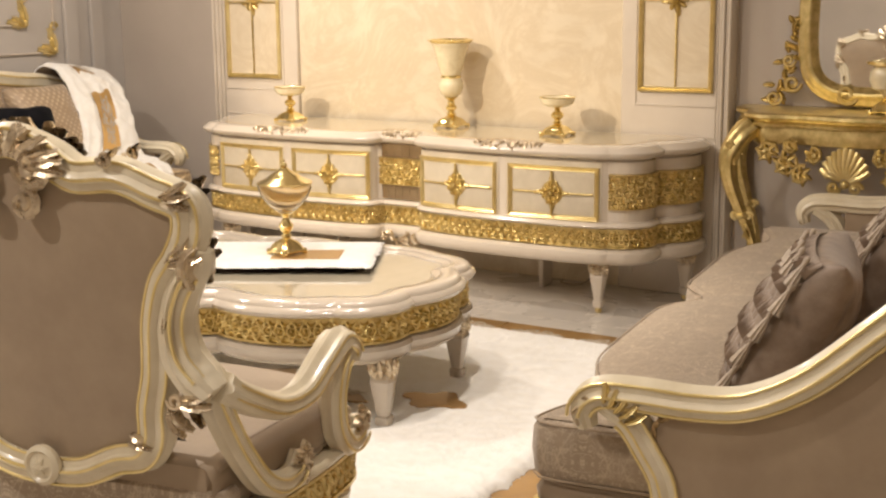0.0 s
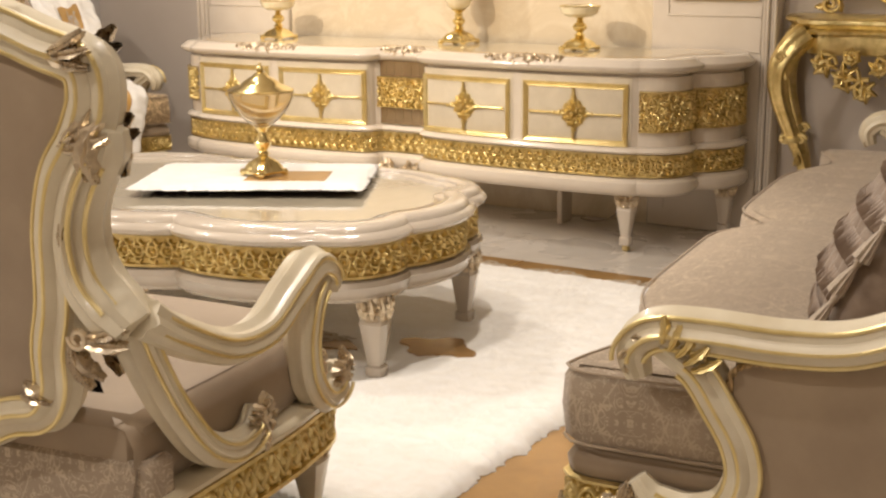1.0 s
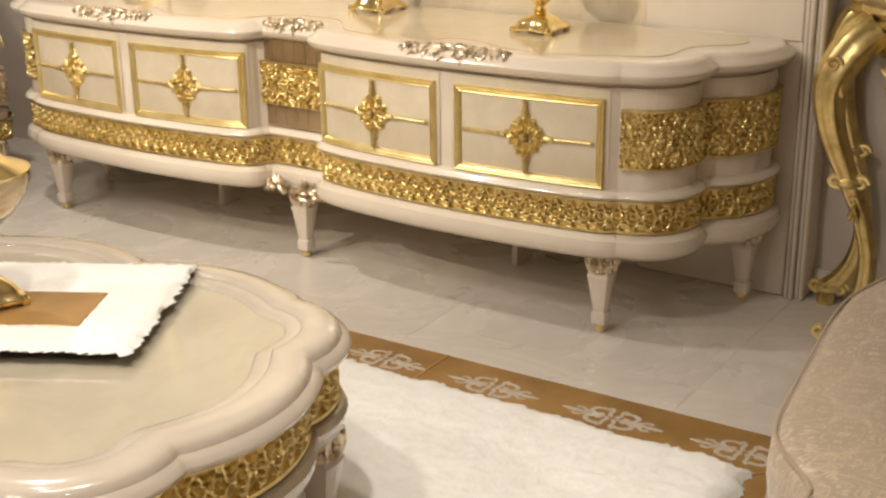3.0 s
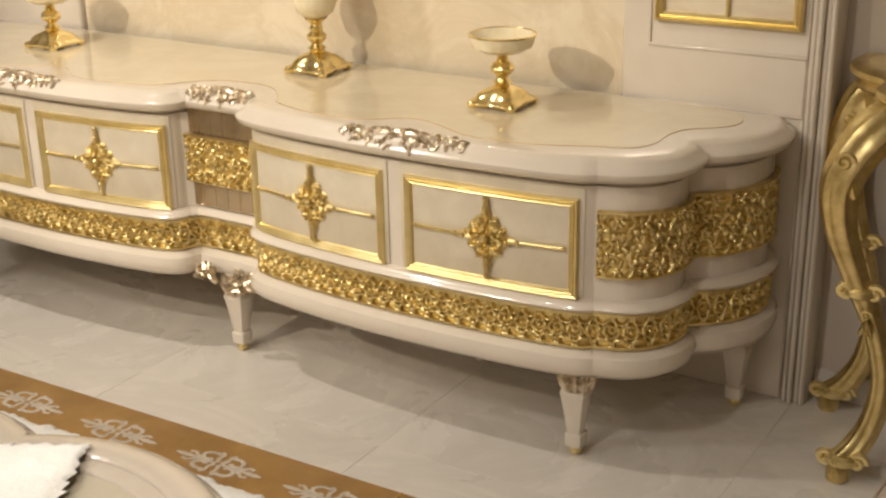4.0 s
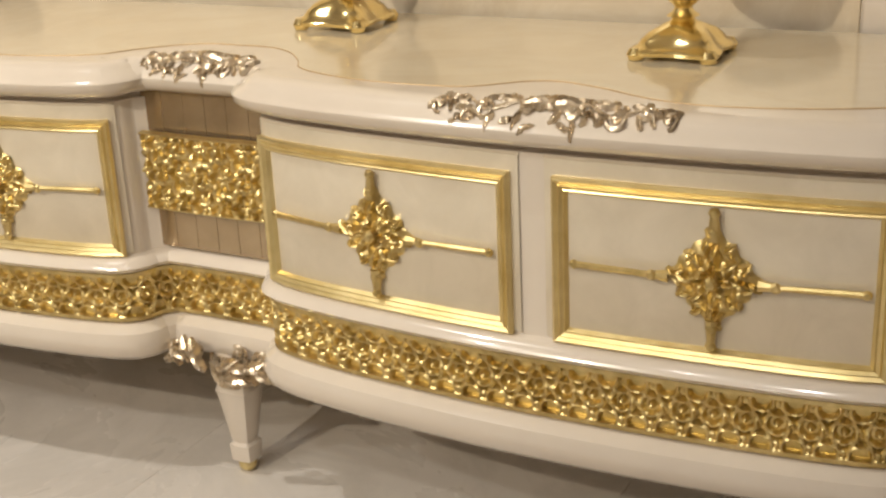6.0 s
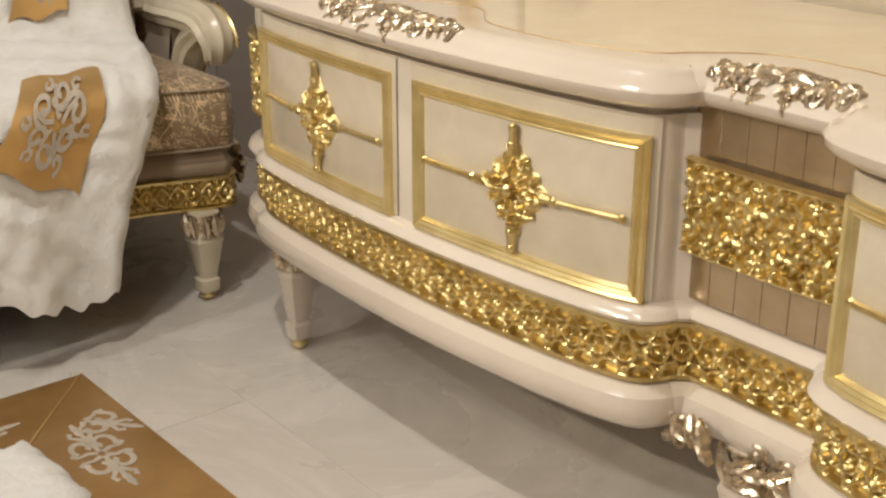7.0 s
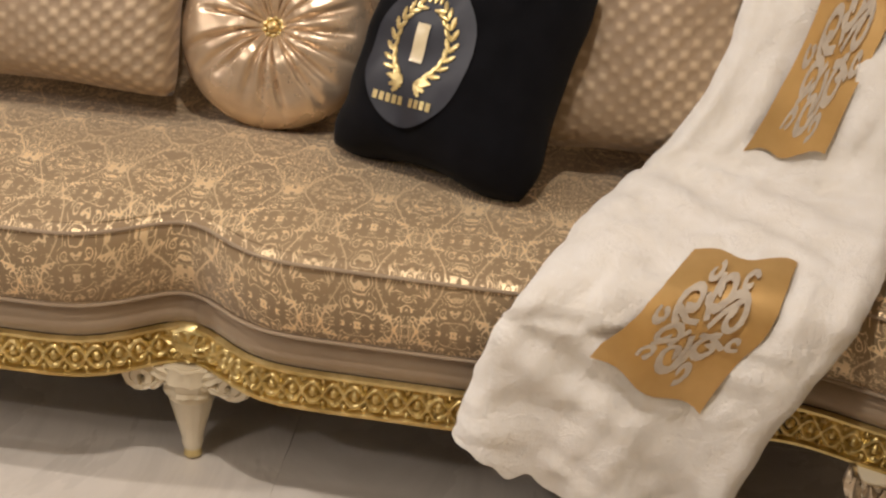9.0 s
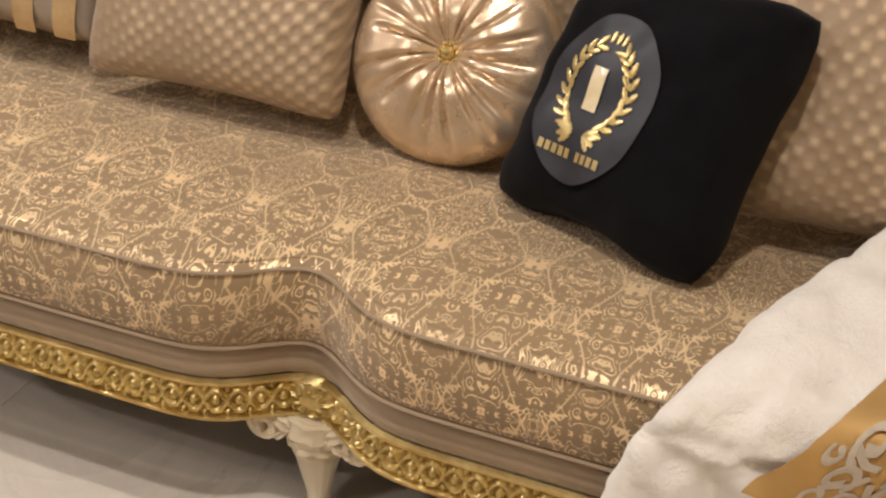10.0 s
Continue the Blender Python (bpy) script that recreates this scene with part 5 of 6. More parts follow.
# round pleated cushion with a jewelled button
rn = Vector((0.86, 0.03, 0.50)).normalized()
rc = thing("round_cushion", "round pleated gold satin cushion with a jewelled button", "cushion", "cushions on the sofa", facing(Vector((-1.875, -1.600, 0.672)) - rn * 0.055, (0, 1, 0), (-0.5, 0, 0.86)))
rows, seg = [], 180
crease_rnd = random.Random(21)
creases = [(k * 2 * math.pi / 19 + crease_rnd.uniform(-0.10, 0.10), crease_rnd.uniform(0.035, 0.075), crease_rnd.uniform(0.6, 1.2), crease_rnd.uniform(0.45, 0.95)) for k in range(19)]
for sgn in (1, -1):
    rows = []
    for i in range(22):
        t = i / 21
        r = 0.012 + 0.168 * math.sin(t * math.pi / 2)
        row = []
        for j in range(seg):
            w = j / seg * 2 * math.pi
            h = 0.080 * math.cos(t * math.pi / 2) ** 0.75 - 0.036 * math.exp(-((r / 0.035) ** 2))
            for at, wide, deep, reach in creases:
                off = (w - at - 0.15 * t + math.pi) % (2 * math.pi) - math.pi
                h -= 0.012 * deep * math.exp(-((off / wide) ** 2)) * max(0.0, 1 - (t / reach) ** 3) * min(1, t * 6)
            h += 0.005 * noise.noise(Vector((r * math.cos(w) * 22, r * math.sin(w) * 22, 3 * sgn))) * math.sin(math.pi * t)
            row.append((r * math.cos(w), r * math.sin(w), sgn * h))
        rows.append(row)
    part("cover" if sgn > 0 else "back_cover", Geo().grid(rows, loop_v=True), SATIN, rc, "", 80)
g = Geo()
for k in range(9):
    w = k * 2 * math.pi / 9
    bead(g, (0.016 * math.cos(w), 0.016 * math.sin(w), 0.050), 0.0065)
bead(g, (0, 0, 0.055), 0.012, 12)
part("button", g, BRASS, rc, "gold jewelled button")

# dark velvet cushion with an embroidered oval badge
black = thing("velvet_cushion", "black velvet cushion with an oval gold-embroidered badge", "cushion", "cushions on the sofa", facing((-1.780, -1.247, 0.684), (0.42, 0.905, 0.02), (-0.52, 0.16, 0.84)))
part("cover", pillow_geo(0.405, 0.44, 0.19, n=40, seed=8, wrinkle=0.014, slack=0.016), VELVET, black, "", 70)


def on_black(x, y, up):
    return (x, y, pillow_height(x, y, 0.405, 0.44, 0.19) + 0.014 * noise.noise(Vector((x * 14 + 8, y * 14, 8))) + up)


BX, BY = -0.030, -0.022
g = Geo()
rows = [[on_black(BX + 0.098 * r * math.cos(w), BY + 0.128 * r * math.sin(w), 0.004) for w in np.linspace(0, 2 * math.pi, 48, endpoint=False)] for r in np.linspace(0.02, 1, 8)]
badge = part("badge", g.grid(rows, loop_v=True), NAVY, black, "dark navy satin oval badge", 70)
g = Geo()
for sx in (-1, 1):
    for k in range(9):
        w = -1.15 + k * 0.27
        px, py = 0.062 * math.cos(w) * sx, 0.078 * math.sin(w)
        for turn in (0.55, -0.55):
            leaf(g, (px, py, 0), (w + math.pi / 2 - turn) if sx > 0 else math.pi - (w + math.pi / 2 - turn), 0.026, 0.012, 0.003)
    for k in range(4):
        leaf(g, (sx * 0.014, -0.080, 0), (-0.9 + 0.5 * k) if sx > 0 else math.pi + 0.9 - 0.5 * k, 0.030, 0.015, 0.003)
for k in range(3):
    leaf(g, (-0.012 + 0.012 * k, 0.080, 0), math.pi / 2, 0.020, 0.009, 0.003)
g.v = [on_black(BX + a * 0.86, BY + 0.014 + b * 0.86, 0.006 + h * 0.8) for a, b, h in g.v]
part("wreath", g, PALE_GOLD, badge, "gold embroidered laurel wreath")
g = Geo()
for x0, x1, y0, y1 in ((-0.012, 0.012, -0.020, 0.044),):
    rows = [[on_black(BX + x, BY + y, 0.007) for x in np.linspace(x0, x1, 4)] for y in np.linspace(y0, y1, 8)]
    g.grid(rows)
part("emblem", g, ONYX, badge, "plain pale emblem bar")
for k in range(10):
    if k == 5:
        continue
    x0 = -0.060 + k * 0.0120
    rows = [[on_black(BX + x, BY - 0.094 + y, 0.007) for x in np.linspace(x0, x0 + 0.0085, 3)] for y in np.linspace(0, 0.014, 3)]
    part("lettering_bar", Geo().grid(rows), PALE_GOLD, badge)

# fur throw: a strip that hangs over the seat front, crosses the seat and climbs the back
LEFT_EDGE = [(-1.335, -1.175, 0.235), (-1.350, -1.160, 0.31), (-1.362, -1.125, 0.43), (-1.392, -1.080, 0.490), (-1.55, -1.015, 0.520), (-1.73, -0.925, 0.540), (-1.815, -0.825, 0.680), (-1.92, -0.775, 0.850), (-2.06, -0.730, 0.985), (-2.20, -0.720, 1.035), (-2.31, -0.715, 0.95), (-2.315, -0.71, 0.75)]
RIGHT_EDGE = [(-1.345, -0.745, 0.105), (-1.360, -0.690, 0.29), (-1.380, -0.625, 0.42), (-1.415, -0.580, 0.495), (-1.56, -0.525, 0.522), (-1.72, -0.480, 0.545), (-1.80, -0.455, 0.690), (-1.91, -0.400, 0.835), (-2.05, -0.350, 0.935), (-2.20, -0.330, 0.965), (-2.31, -0.33, 0.88), (-2.315, -0.33, 0.70)]
LE, RE = spline(LEFT_EDGE, 16), spline(RIGHT_EDGE, 16)
NS = len(LE)


def throw_point(s, u, lift=0.0):
    """s counts rows of the throw (0 at its hem), u runs 0 to 1 across it."""
    i = s / (len(LEFT_EDGE) - 1) * (NS - 1)
    i0 = int(min(max(i, 0), NS - 2))
    f = i - i0
    a, b = LE[i0] * (1 - f) + LE[i0 + 1] * f, RE[i0] * (1 - f) + RE[i0 + 1] * f
    along = LE[i0 + 1] - LE[i0] + RE[i0 + 1] - RE[i0]
    n = np.cross(b - a, along)
    n /= np.linalg.norm(n) + 1e-9
    p = a + (b - a) * u
    return p + n * lift, n


sign = 1.0 if throw_point(2.0, 0.5)[1][0] > 0 else -1.0
throw = thing("fur_throw", "white fur throw with tan leather panels draped over the sofa", "blanket")
rnd = np.random.RandomState(12)
rows = []
for k in range(150):
    s = (len(LEFT_EDGE) - 1) * k / 149
    row = []
    for j in range(64):
        u = j / 63
        edge = min(u, 1 - u)
        fold = 0.016 * math.sin(u * 13 + s * 1.7) * max(0.15, 1 - s / 3.4) * min(1, edge * 9) + 0.009 * noise.noise(Vector((u * 9, s * 2.6, 1)))
        fold += 0.011 * noise.noise(Vector((u * 5 + s * 3.1, s * 1.2, 7)))
        press = 0.0
        for s0, s1, u0, u1 in ((1.2, 3.45, 0.30, 0.74), (5.3, 7.3, 0.30, 0.66)):
            press = max(press, min(1.0, max(0.0, min(s - s0, s1 - s) * 2.5 + 0.5)) * min(1.0, max(0.0, min(u - u0, u1 - u) * 9 + 0.5)))
        under = 1 - 0.45 * press
        puff = under * 0.026 * math.sqrt(min(1, edge / 0.06)) + 0.002 * rnd.rand()
        p, n = throw_point(s, u + 0.007 * noise.noise(Vector((s * 4, round(u), 4))) * (edge < 0.02), sign * (puff + fold + 0.008))
        if k == 0:
            p = p + np.array([0, 0, 0.024 * noise.noise(Vector((u * 12, 0, 2))) - 0.038 * math.sin(math.pi * u ** 1.4)])
        row.append(p)
    rows.append(row)
part("fur", Geo().grid(rows), FUR, throw, "thick white fur", 180)
g = Geo()
rows = [[throw_point((len(LEFT_EDGE) - 1) * k / 80, j / 20 * 1.0, sign * 0.006)[0] for j in range(21)] for k in range(81)]
part("lining", g.grid(rows), TAUPE, throw, "pale lining", 180)
for corners in (((1.80, 0.30), (1.22, 0.72), (3.50, 0.42), (3.36, 0.74)), ((5.35, 0.31), (5.40, 0.62), (7.20, 0.33), (7.30, 0.66)), ((8.0, 0.30), (8.0, 0.64), (8.9, 0.32), (8.9, 0.66))):

    def on_panel(u, t, lift):
        """A place on the leather panel; u and t run 0 to 1 across and up it."""
        low = [a + (b - a) * u for a, b in zip(corners[0], corners[1])]
        high = [a + (b - a) * u for a, b in zip(corners[2], corners[3])]
        s, q = (a + (b - a) * t for a, b in zip(low, high))
        fold = 0.016 * math.sin(q * 13 + s * 1.7) * max(0.15, 1 - s / 3.4)
        return tuple(throw_point(s, q, sign * (lift + fold))[0])

    rows = []
    for k in range(22):
        t = k / 21
        row = []
        for j in range(16):
            u = j / 15
            ragged_u = u + 0.02 * math.sin(7 * t + 3) * (1 if j in (0, 15) else 0)
            row.append(on_panel(ragged_u, t + 0.03 * math.sin(9 * u) * (1 if k in (0, 21) else 0), 0.036 + 0.003 * math.sin(5 * t + 2 * u)))
        rows.append(row)
    panel = part("leather_panel", Geo().grid(rows), GILT_LEATHER, throw, "tan gilt leather panel", 180)
    g = Geo()
    for k in range(6):
        w = k * math.pi / 3 + 0.5
        at = (0.21 * math.cos(w), 0.21 * math.sin(w), 0)
        scroll(g, at, w + 2.0, 0.115, 0.024, 1.15, 1 if k % 2 else -1, 0.0)
        scroll(g, (0.33 * math.cos(w + 0.5), 0.30 * math.sin(w + 0.5), 0), w, 0.065, 0.020, 0.9, -1 if k % 2 else 1, 0.0)
        tube(g, [(0.05 * math.cos(w), 0.05 * math.sin(w), 0), (0.14 * math.cos(w + 0.4), 0.14 * math.sin(w + 0.4), 0), (0.30 * math.cos(w + 0.25), 0.28 * math.sin(w + 0.25), 0)], 0.022, 5)
    g.v = [on_panel(0.5 + a * 1.0, 0.5 + b * 1.25, 0.040 + h * 0.012) for a, b, h in g.v]
    part("scroll_motif", g, MOTIF, panel, "grey embroidered scroll")

# ruffled silk cushions with tassels
def ruffled_cushion(m, size, label):
    silk = thing("ruffled_cushion", label, "cushion", "cushions on the sofa", m)
    g = Geo()
    for sgn in (1, -1):
        rows = []
        for i in range(57):
            row = []
            for j in range(57):
                x, y = size * (j / 56 - 0.5), size * (i / 56 - 0.5)
                a, b = abs(2 * x / size), abs(2 * y / size)
                gather = abs(math.sin(x * math.pi / 0.034 + 2.6 * noise.noise(Vector((x * 5, y * 6, 3))))) ** 0.7
                gather += 1.1 * noise.noise(Vector((x * 30, y * 16, 8)))
                h = pillow_height(x, y, size, size, 0.19) + 0.010 * gather * (1 - a**5) * (1 - b**5)
                row.append((x * (1 - 0.07 * (1 - b * b) * a**4), y * (1 - 0.07 * (1 - a * a) * b**4), sgn * h))
            rows.append(row)
        g.grid(rows)
    part("cover", g, SILK, silk, "gathered taupe silk", 70)
    # frills sewn on in rows, each a gathered strip with a free lower edge
    for row_at in (-0.38, -0.22, -0.06, 0.10, 0.26, 0.40):
        rows = []
        for t in np.linspace(0, 1, 6):
            row = []
            for k in range(150):
                x = size * 0.90 * (k / 149 - 0.5)
                wave = math.sin(k * 1.25 + 4.0 * noise.noise(Vector((x * 14, row_at * 5, 2)))) + 1.2 * noise.noise(Vector((x * 30, row_at * 9, 5)))
                y = row_at * size + 0.016 - 0.046 * t
                row.append((x + 0.006 * wave * t, y + 0.004 * wave * t, pillow_height(x, max(-0.49 * size, y), size, size, 0.19) + 0.008 + t * (0.008 + 0.006 * wave)))
            rows.append(row)
        part("frill", Geo().grid(rows), SILK, silk, "gathered silk frill", 80)
    tassel = Geo()
    lathe(tassel, [(0.002, 0.012), (0.007, 0.008), (0.009, 0.0), (0.006, -0.008), (0.008, -0.014), (0.014, -0.036), (0.020, -0.066), (0.013, -0.068)], (0, 0, 0), 20, lambda w, z: 1 + (0.14 * np.cos(9 * w) if z < -0.01 else 0))
    tassel.moved(lambda a, b, c: (a, c, b * 0.8))
    tassel_mesh = tassel.mesh("tassel", 60)
    spots = [(-0.40 + 0.16 * k, 0.40) for k in range(6)] + [(sx * 0.46, 0.25 - 0.17 * k) for sx in (-1, 1) for k in range(4)]
    for u, v in spots:
        x, y = u * size, v * size
        ob = part("tassel", tassel_mesh, TASSEL, silk, "pale silk tassel")
        ob.matrix_local = pose(x, y, pillow_height(x, y, size, size, 0.19) + 0.024, 0, 0, 14 * math.sin(40 * u + 9 * v))
    return silk


for cx, cy, cz, turn, size in ((2.625, -2.68, 0.655, 0.25, 0.43), (2.71, -2.22, 0.68, 0.1, 0.44)):
    ruffled_cushion(facing((cx, cy, cz), (math.sin(turn), -math.cos(turn), 0), (0.52, 0.0, 0.85)), size, "taupe silk cushion with gathered frills and small tassels")
ruffled_cushion(facing((-1.945, -0.585, 0.685), (0, 1, 0), LEAN), 0.36, "taupe silk cushion with tassels tucked behind the fur throw")


# ---- the armchair ----
chair = thing("armchair", "ivory carved armchair with taupe back seen from behind", "armchair", "", pose(1.242, -3.392, 0, 0, 0, 190))
HALF = [(0.0, 0.395), (0.10, 0.405), (0.19, 0.445), (0.255, 0.462), (0.285, 0.505), (0.292, 0.575), (0.310, 0.640), (0.318, 0.700), (0.326, 0.770), (0.352, 0.850), (0.392, 0.905), (0.420, 0.965), (0.412, 1.015), (0.345, 1.040), (0.265, 1.066), (0.16, 1.062), (0.09, 1.102), (0.0, 1.128)]
ring = spline([(x, z) for x, z in HALF] + [(-x, z) for x, z in HALF[-2:0:-1]], 6, True)


def back_y(z):
    return 0.335 + 0.055 * (z - 0.4) / 0.7 + 0.02


path = np.array([(x, back_y(z), z) for x, z in ring])
back_frame = part("back_frame", sweep(Geo(), path, ripple_section(0.036, 0.040, 8, 0.10), (0, 1, 0), closed=True), IVORY, chair, "carved ivory back frame with gilt lines")
for a, b in ((0.030, 0.030), (0.004, 0.043), (-0.030, 0.032)):
    part("gilt_line", sweep(Geo(), path, dot_section(a, b, 0.004), (0, 1, 0), closed=True), PALE_GOLD, back_frame)
for dy, name, lab in ((0.014, "outside_back", "plain taupe outside back"), (-0.03, "inside_back", "taupe upholstered inside back")):
    rows = [[(x * k, back_y(z) + dy + (0.008 if dy > 0 else -0.03) * (1 - k**6), 0.74 + (z - 0.74) * k) for x, z in ring] for k in (0.80, 0.86, 0.91, 0.95, 0.98, 1.0)]
    g = Geo().grid(rows, loop_v=True)
    g.add(rows[0], [tuple(range(len(ring)))])
    part(name, g, TAUPE, chair, lab, 70)
# side scrolls of the back, arms and their supports
for sx in (-1, 1):
    g = Geo()
    wing = spline([(0.432, 0.925), (0.418, 0.890), (0.388, 0.845), (0.366, 0.790), (0.362, 0.735), (0.374, 0.685), (0.405, 0.645), (0.438, 0.615)], 7)
    sweep(g, [(sx * x, back_y(z), z) for x, z in wing], ripple_section(0.034, 0.044, 8, 0.10), (0, 1, 0), scale=(0.7, 1, 1, 1, 1.05, 1.15, 1.2, 1.0))
    part("back_scroll", g, IVORY, back_frame, "ivory C-scroll beside the back")
    g = Geo()
    sweep(g, [(sx * x, back_y(z), z) for x, z in wing[8:-6]], dot_section(0.010 * sx, 0.046, 0.0045), (0, 1, 0))
    sweep(g, [(sx * x, back_y(z), z) for x, z in wing[8:-6]], dot_section(0.030 * sx, 0.032, 0.004), (0, 1, 0))
    part("gilt_line", g, PALE_GOLD, back_frame)
    arm_path = spline([(sx * 0.430, 0.360, 0.632), (sx * 0.436, 0.280, 0.582), (sx * 0.442, 0.150, 0.522), (sx * 0.445, 0.030, 0.515), (sx * 0.445, -0.075, 0.560), (sx * 0.445, -0.155, 0.592), (sx * 0.446, -0.207, 0.568), (sx * 0.446, -0.217, 0.530)], 8)
    arm = part("arm", sweep(Geo(), arm_path, ripple_section(0.030, 0.036, 7, 0.11), (1, 0, 0), scale=(1.2, 1.05, 1, 1, 1.05, 1.1, 1.0, 0.8)), IVORY, chair, "ivory fluted scrolled arm")
    sup = spline([(sx * 0.446, -0.190, 0.565), (sx * 0.446, -0.145, 0.525), (sx * 0.446, -0.118, 0.455), (sx * 0.446, -0.130, 0.375), (sx * 0.446, -0.185, 0.318), (sx * 0.446, -0.245, 0.325), (sx * 0.446, -0.255, 0.372)], 8)
    part("arm_support", sweep(Geo(), sup, ripple_section(0.027, 0.033, 7, 0.11), (1, 0, 0), scale=(0.9, 1, 1, 1.05, 1, 0.8, 0.6)), IVORY, arm)
    low = spline([(sx * 0.405, 0.350, 0.625), (sx * 0.418, 0.335, 0.560), (sx * 0.436, 0.300, 0.470), (sx * 0.450, 0.240, 0.385), (sx * 0.448, 0.160, 0.342), (sx * 0.447, 0.085, 0.345), (sx * 0.447, 0.055, 0.385)], 8)
    part("side_scroll", sweep(Geo(), low, ripple_section(0.028, 0.032, 7, 0.11), (1, 0, 0), scale=(1.1, 1.1, 1, 1, 1, 0.8, 0.6)), IVORY, arm)
    for p_, b in ((arm_path[4:-4], 0.037), (sup[4:-6], 0.034), (low[4:-6], 0.033)):
        for a in (-0.014, 0.014):
            part("gilt_line", sweep(Geo(), p_, dot_section(a, sx * b * 0.93, 0.0035), (1, 0, 0)), PALE_GOLD, arm)
    g = Geo()
    rnd = random.Random(6)
    for cx, cz, turns, size, eye in ((0.372, 0.895, (0.55, 0.25, -0.05), 0.085, 0.0), (0.430, 0.925, (-1.85, -2.1), 0.080, 0.0), (0.372, 1.030, (-0.15, -0.55, 0.25), 0.070, 0.0), (0.255, 1.105, (0.4,), 0.035, 0.018), (0.352, 0.745, (1.1,), 0.055, 0.0), (0.365, 0.605, (0.0, -0.35), 0.085, 0.02), (0.345, 0.590, (-1.0, -1.4), 0.075, 0.0), (0.290, 0.485, (2.4, 2.8), 0.06, 0.0)):
        one = Geo()
        for w in turns:
            leaf(one, (0, 0, 0), w if sx > 0 else math.pi - w, size, size * 0.40, 0.024, 0.55 * sx)
        if eye:
            scroll(one, (0, 0, 0.008), 0, eye, eye * 0.35, 1.3, sx)
        for off in (0.030, -0.034):
            part("carved_leaf", Geo().add([(sx * cx + a, back_y(cz) + off + (h if off > 0 else -h), cz + b) for a, b, h in one.v], one.f), CHAMPAGNE, back_frame, "champagne gilt leaf")
    for cy, cz in ((-0.248, 0.360), (0.060, 0.372), (-0.14, 0.40)):
        one = Geo()
        scroll(one, (0, 0.0, 0.004), 0, 0.020, 0.007, 1.4)
        for k in range(8):
            leaf(one, (0.008 * math.cos(k * 0.8), 0.01 * math.sin(k * 0.8), 0), k * 0.8 + rnd.uniform(-0.2, 0.2), rnd.uniform(0.026, 0.042), 0.023, 0.022, rnd.uniform(-0.8, 0.8))
        bead(one, (0, 0, 0.010), 0.010)
        leaf(one, (-0.01, -0.02, 0), -1.9, 0.055, 0.026, 0.010, 0.4)
        part("leaf_carving", Geo().add([(sx * (0.458 + h), cy + a, cz + b) for a, b, h in one.v], one.f), CHAMPAGNE, arm, "champagne gilt leaf cluster")
g = Geo()
rnd = random.Random(8)
for off in (0.036, -0.036):
    for k in range(16):
        one = Geo()
        w = math.pi * (k / 15)
        leaf(one, (0.05 * math.cos(w), 0.03 * math.sin(w), 0), w + rnd.uniform(-0.4, 0.4), 0.085, 0.045, 0.028, rnd.uniform(-0.8, 0.8))
        g.add([(a * 1.15, back_y(1.08) + (off + h if off > 0 else off - h), 1.075 + b * 0.85) for a, b, h in one.v], one.f)
    for sx in (-1, 1):
        one = Geo()
        scroll(one, (sx * 0.075, 0.0, 0), 0, 0.045, 0.015, 1.4, sx, 0.01)
        scroll(one, (sx * 0.05, -0.075, 0), 1.5, 0.035, 0.012, 1.4, -sx, 0.01)
        g.add([(a, back_y(1.06) + (off + h if off > 0 else off - h), 1.08 + b) for a, b, h in one.v], one.f)
part("crest_carving", g, CHAMPAGNE, back_frame, "champagne gilt acanthus crest")
g = Geo()
lathe(g, [(0.046, 0.0), (0.046, 0.012), (0.036, 0.020), (0.030, 0.014), (0.016, 0.018), (0.005, 0.022)], (0, 0, 0), 32)
for k in range(6):
    leaf(g, (0, 0, 0.016), k * math.pi / 3, 0.022, 0.012, 0.008)
g.moved(lambda a, b, h: (a, back_y(0.40) + 0.036 + h, 0.412 + b))
part("rosette", g, IVORY, back_frame, "carved ivory rosette")
# seat
CL = Line(spline([(-0.43, 0.36), (-0.445, 0.10), (-0.45, -0.10), (-0.42, -0.27), (-0.28, -0.345), (0.0, -0.375), (0.28, -0.345), (0.42, -0.27), (0.45, -0.10), (0.445, 0.10), (0.43, 0.36)], 8))
part("carved_rail", carved(CL, 0.205, 0.300, 0.013, guilloche, 0.038, 0.0026, 0.011, -0.001), GOLD, chair, "gilt carved seat rail")
part("rail_top", moulding(CL, [(-0.002, 0.298), (0.012, 0.302), (0.014, 0.312), (0.004, 0.320), (-0.05, 0.322)]), IVORY, chair)
seat = part("seat", moulding(CL, [(-0.05, 0.318), (-0.030, 0.325), (-0.022, 0.36), (-0.022, 0.41), (-0.036, 0.438), (-0.06, 0.446)]), TAUPE, chair, "plain taupe seat cushion", 60)
q, nrm = CL.at(CL.s)
inner = q - nrm * 0.055
g = Geo()
rows = [[(x * k, -0.03 + (y + 0.03) * k, 0.446 + 0.022 * (1 - k * k)) for x, y in inner] for k in np.linspace(0.02, 1, 8)]
part("seat_top", g.grid(rows), TAUPE, chair, "", 60)
g = Geo()
box(g, (-0.432, 0.28, 0.20), (0.432, 0.352, 0.385), 0.01)
part("back_apron", g, DAMASK_SHEEN_COPY, chair, "damask panel under the back")
g = Geo()
box(g, (-0.405, 0.24, 0.36), (0.405, 0.345, 0.455), 0.02)
part("seat_back_pad", g, TAUPE, chair, "taupe pad behind the seat")
g = Geo()
box(g, (-0.40, -0.25, 0.208), (0.40, 0.33, 0.29), 0.005)
part("underframe", g, DARK, chair)
for x, y in ((-0.37, -0.27), (0.37, -0.27), (-0.36, 0.30), (0.36, 0.30)):
    leg_parts(chair, x, y, 0.21, 0.036, body=IVORY)


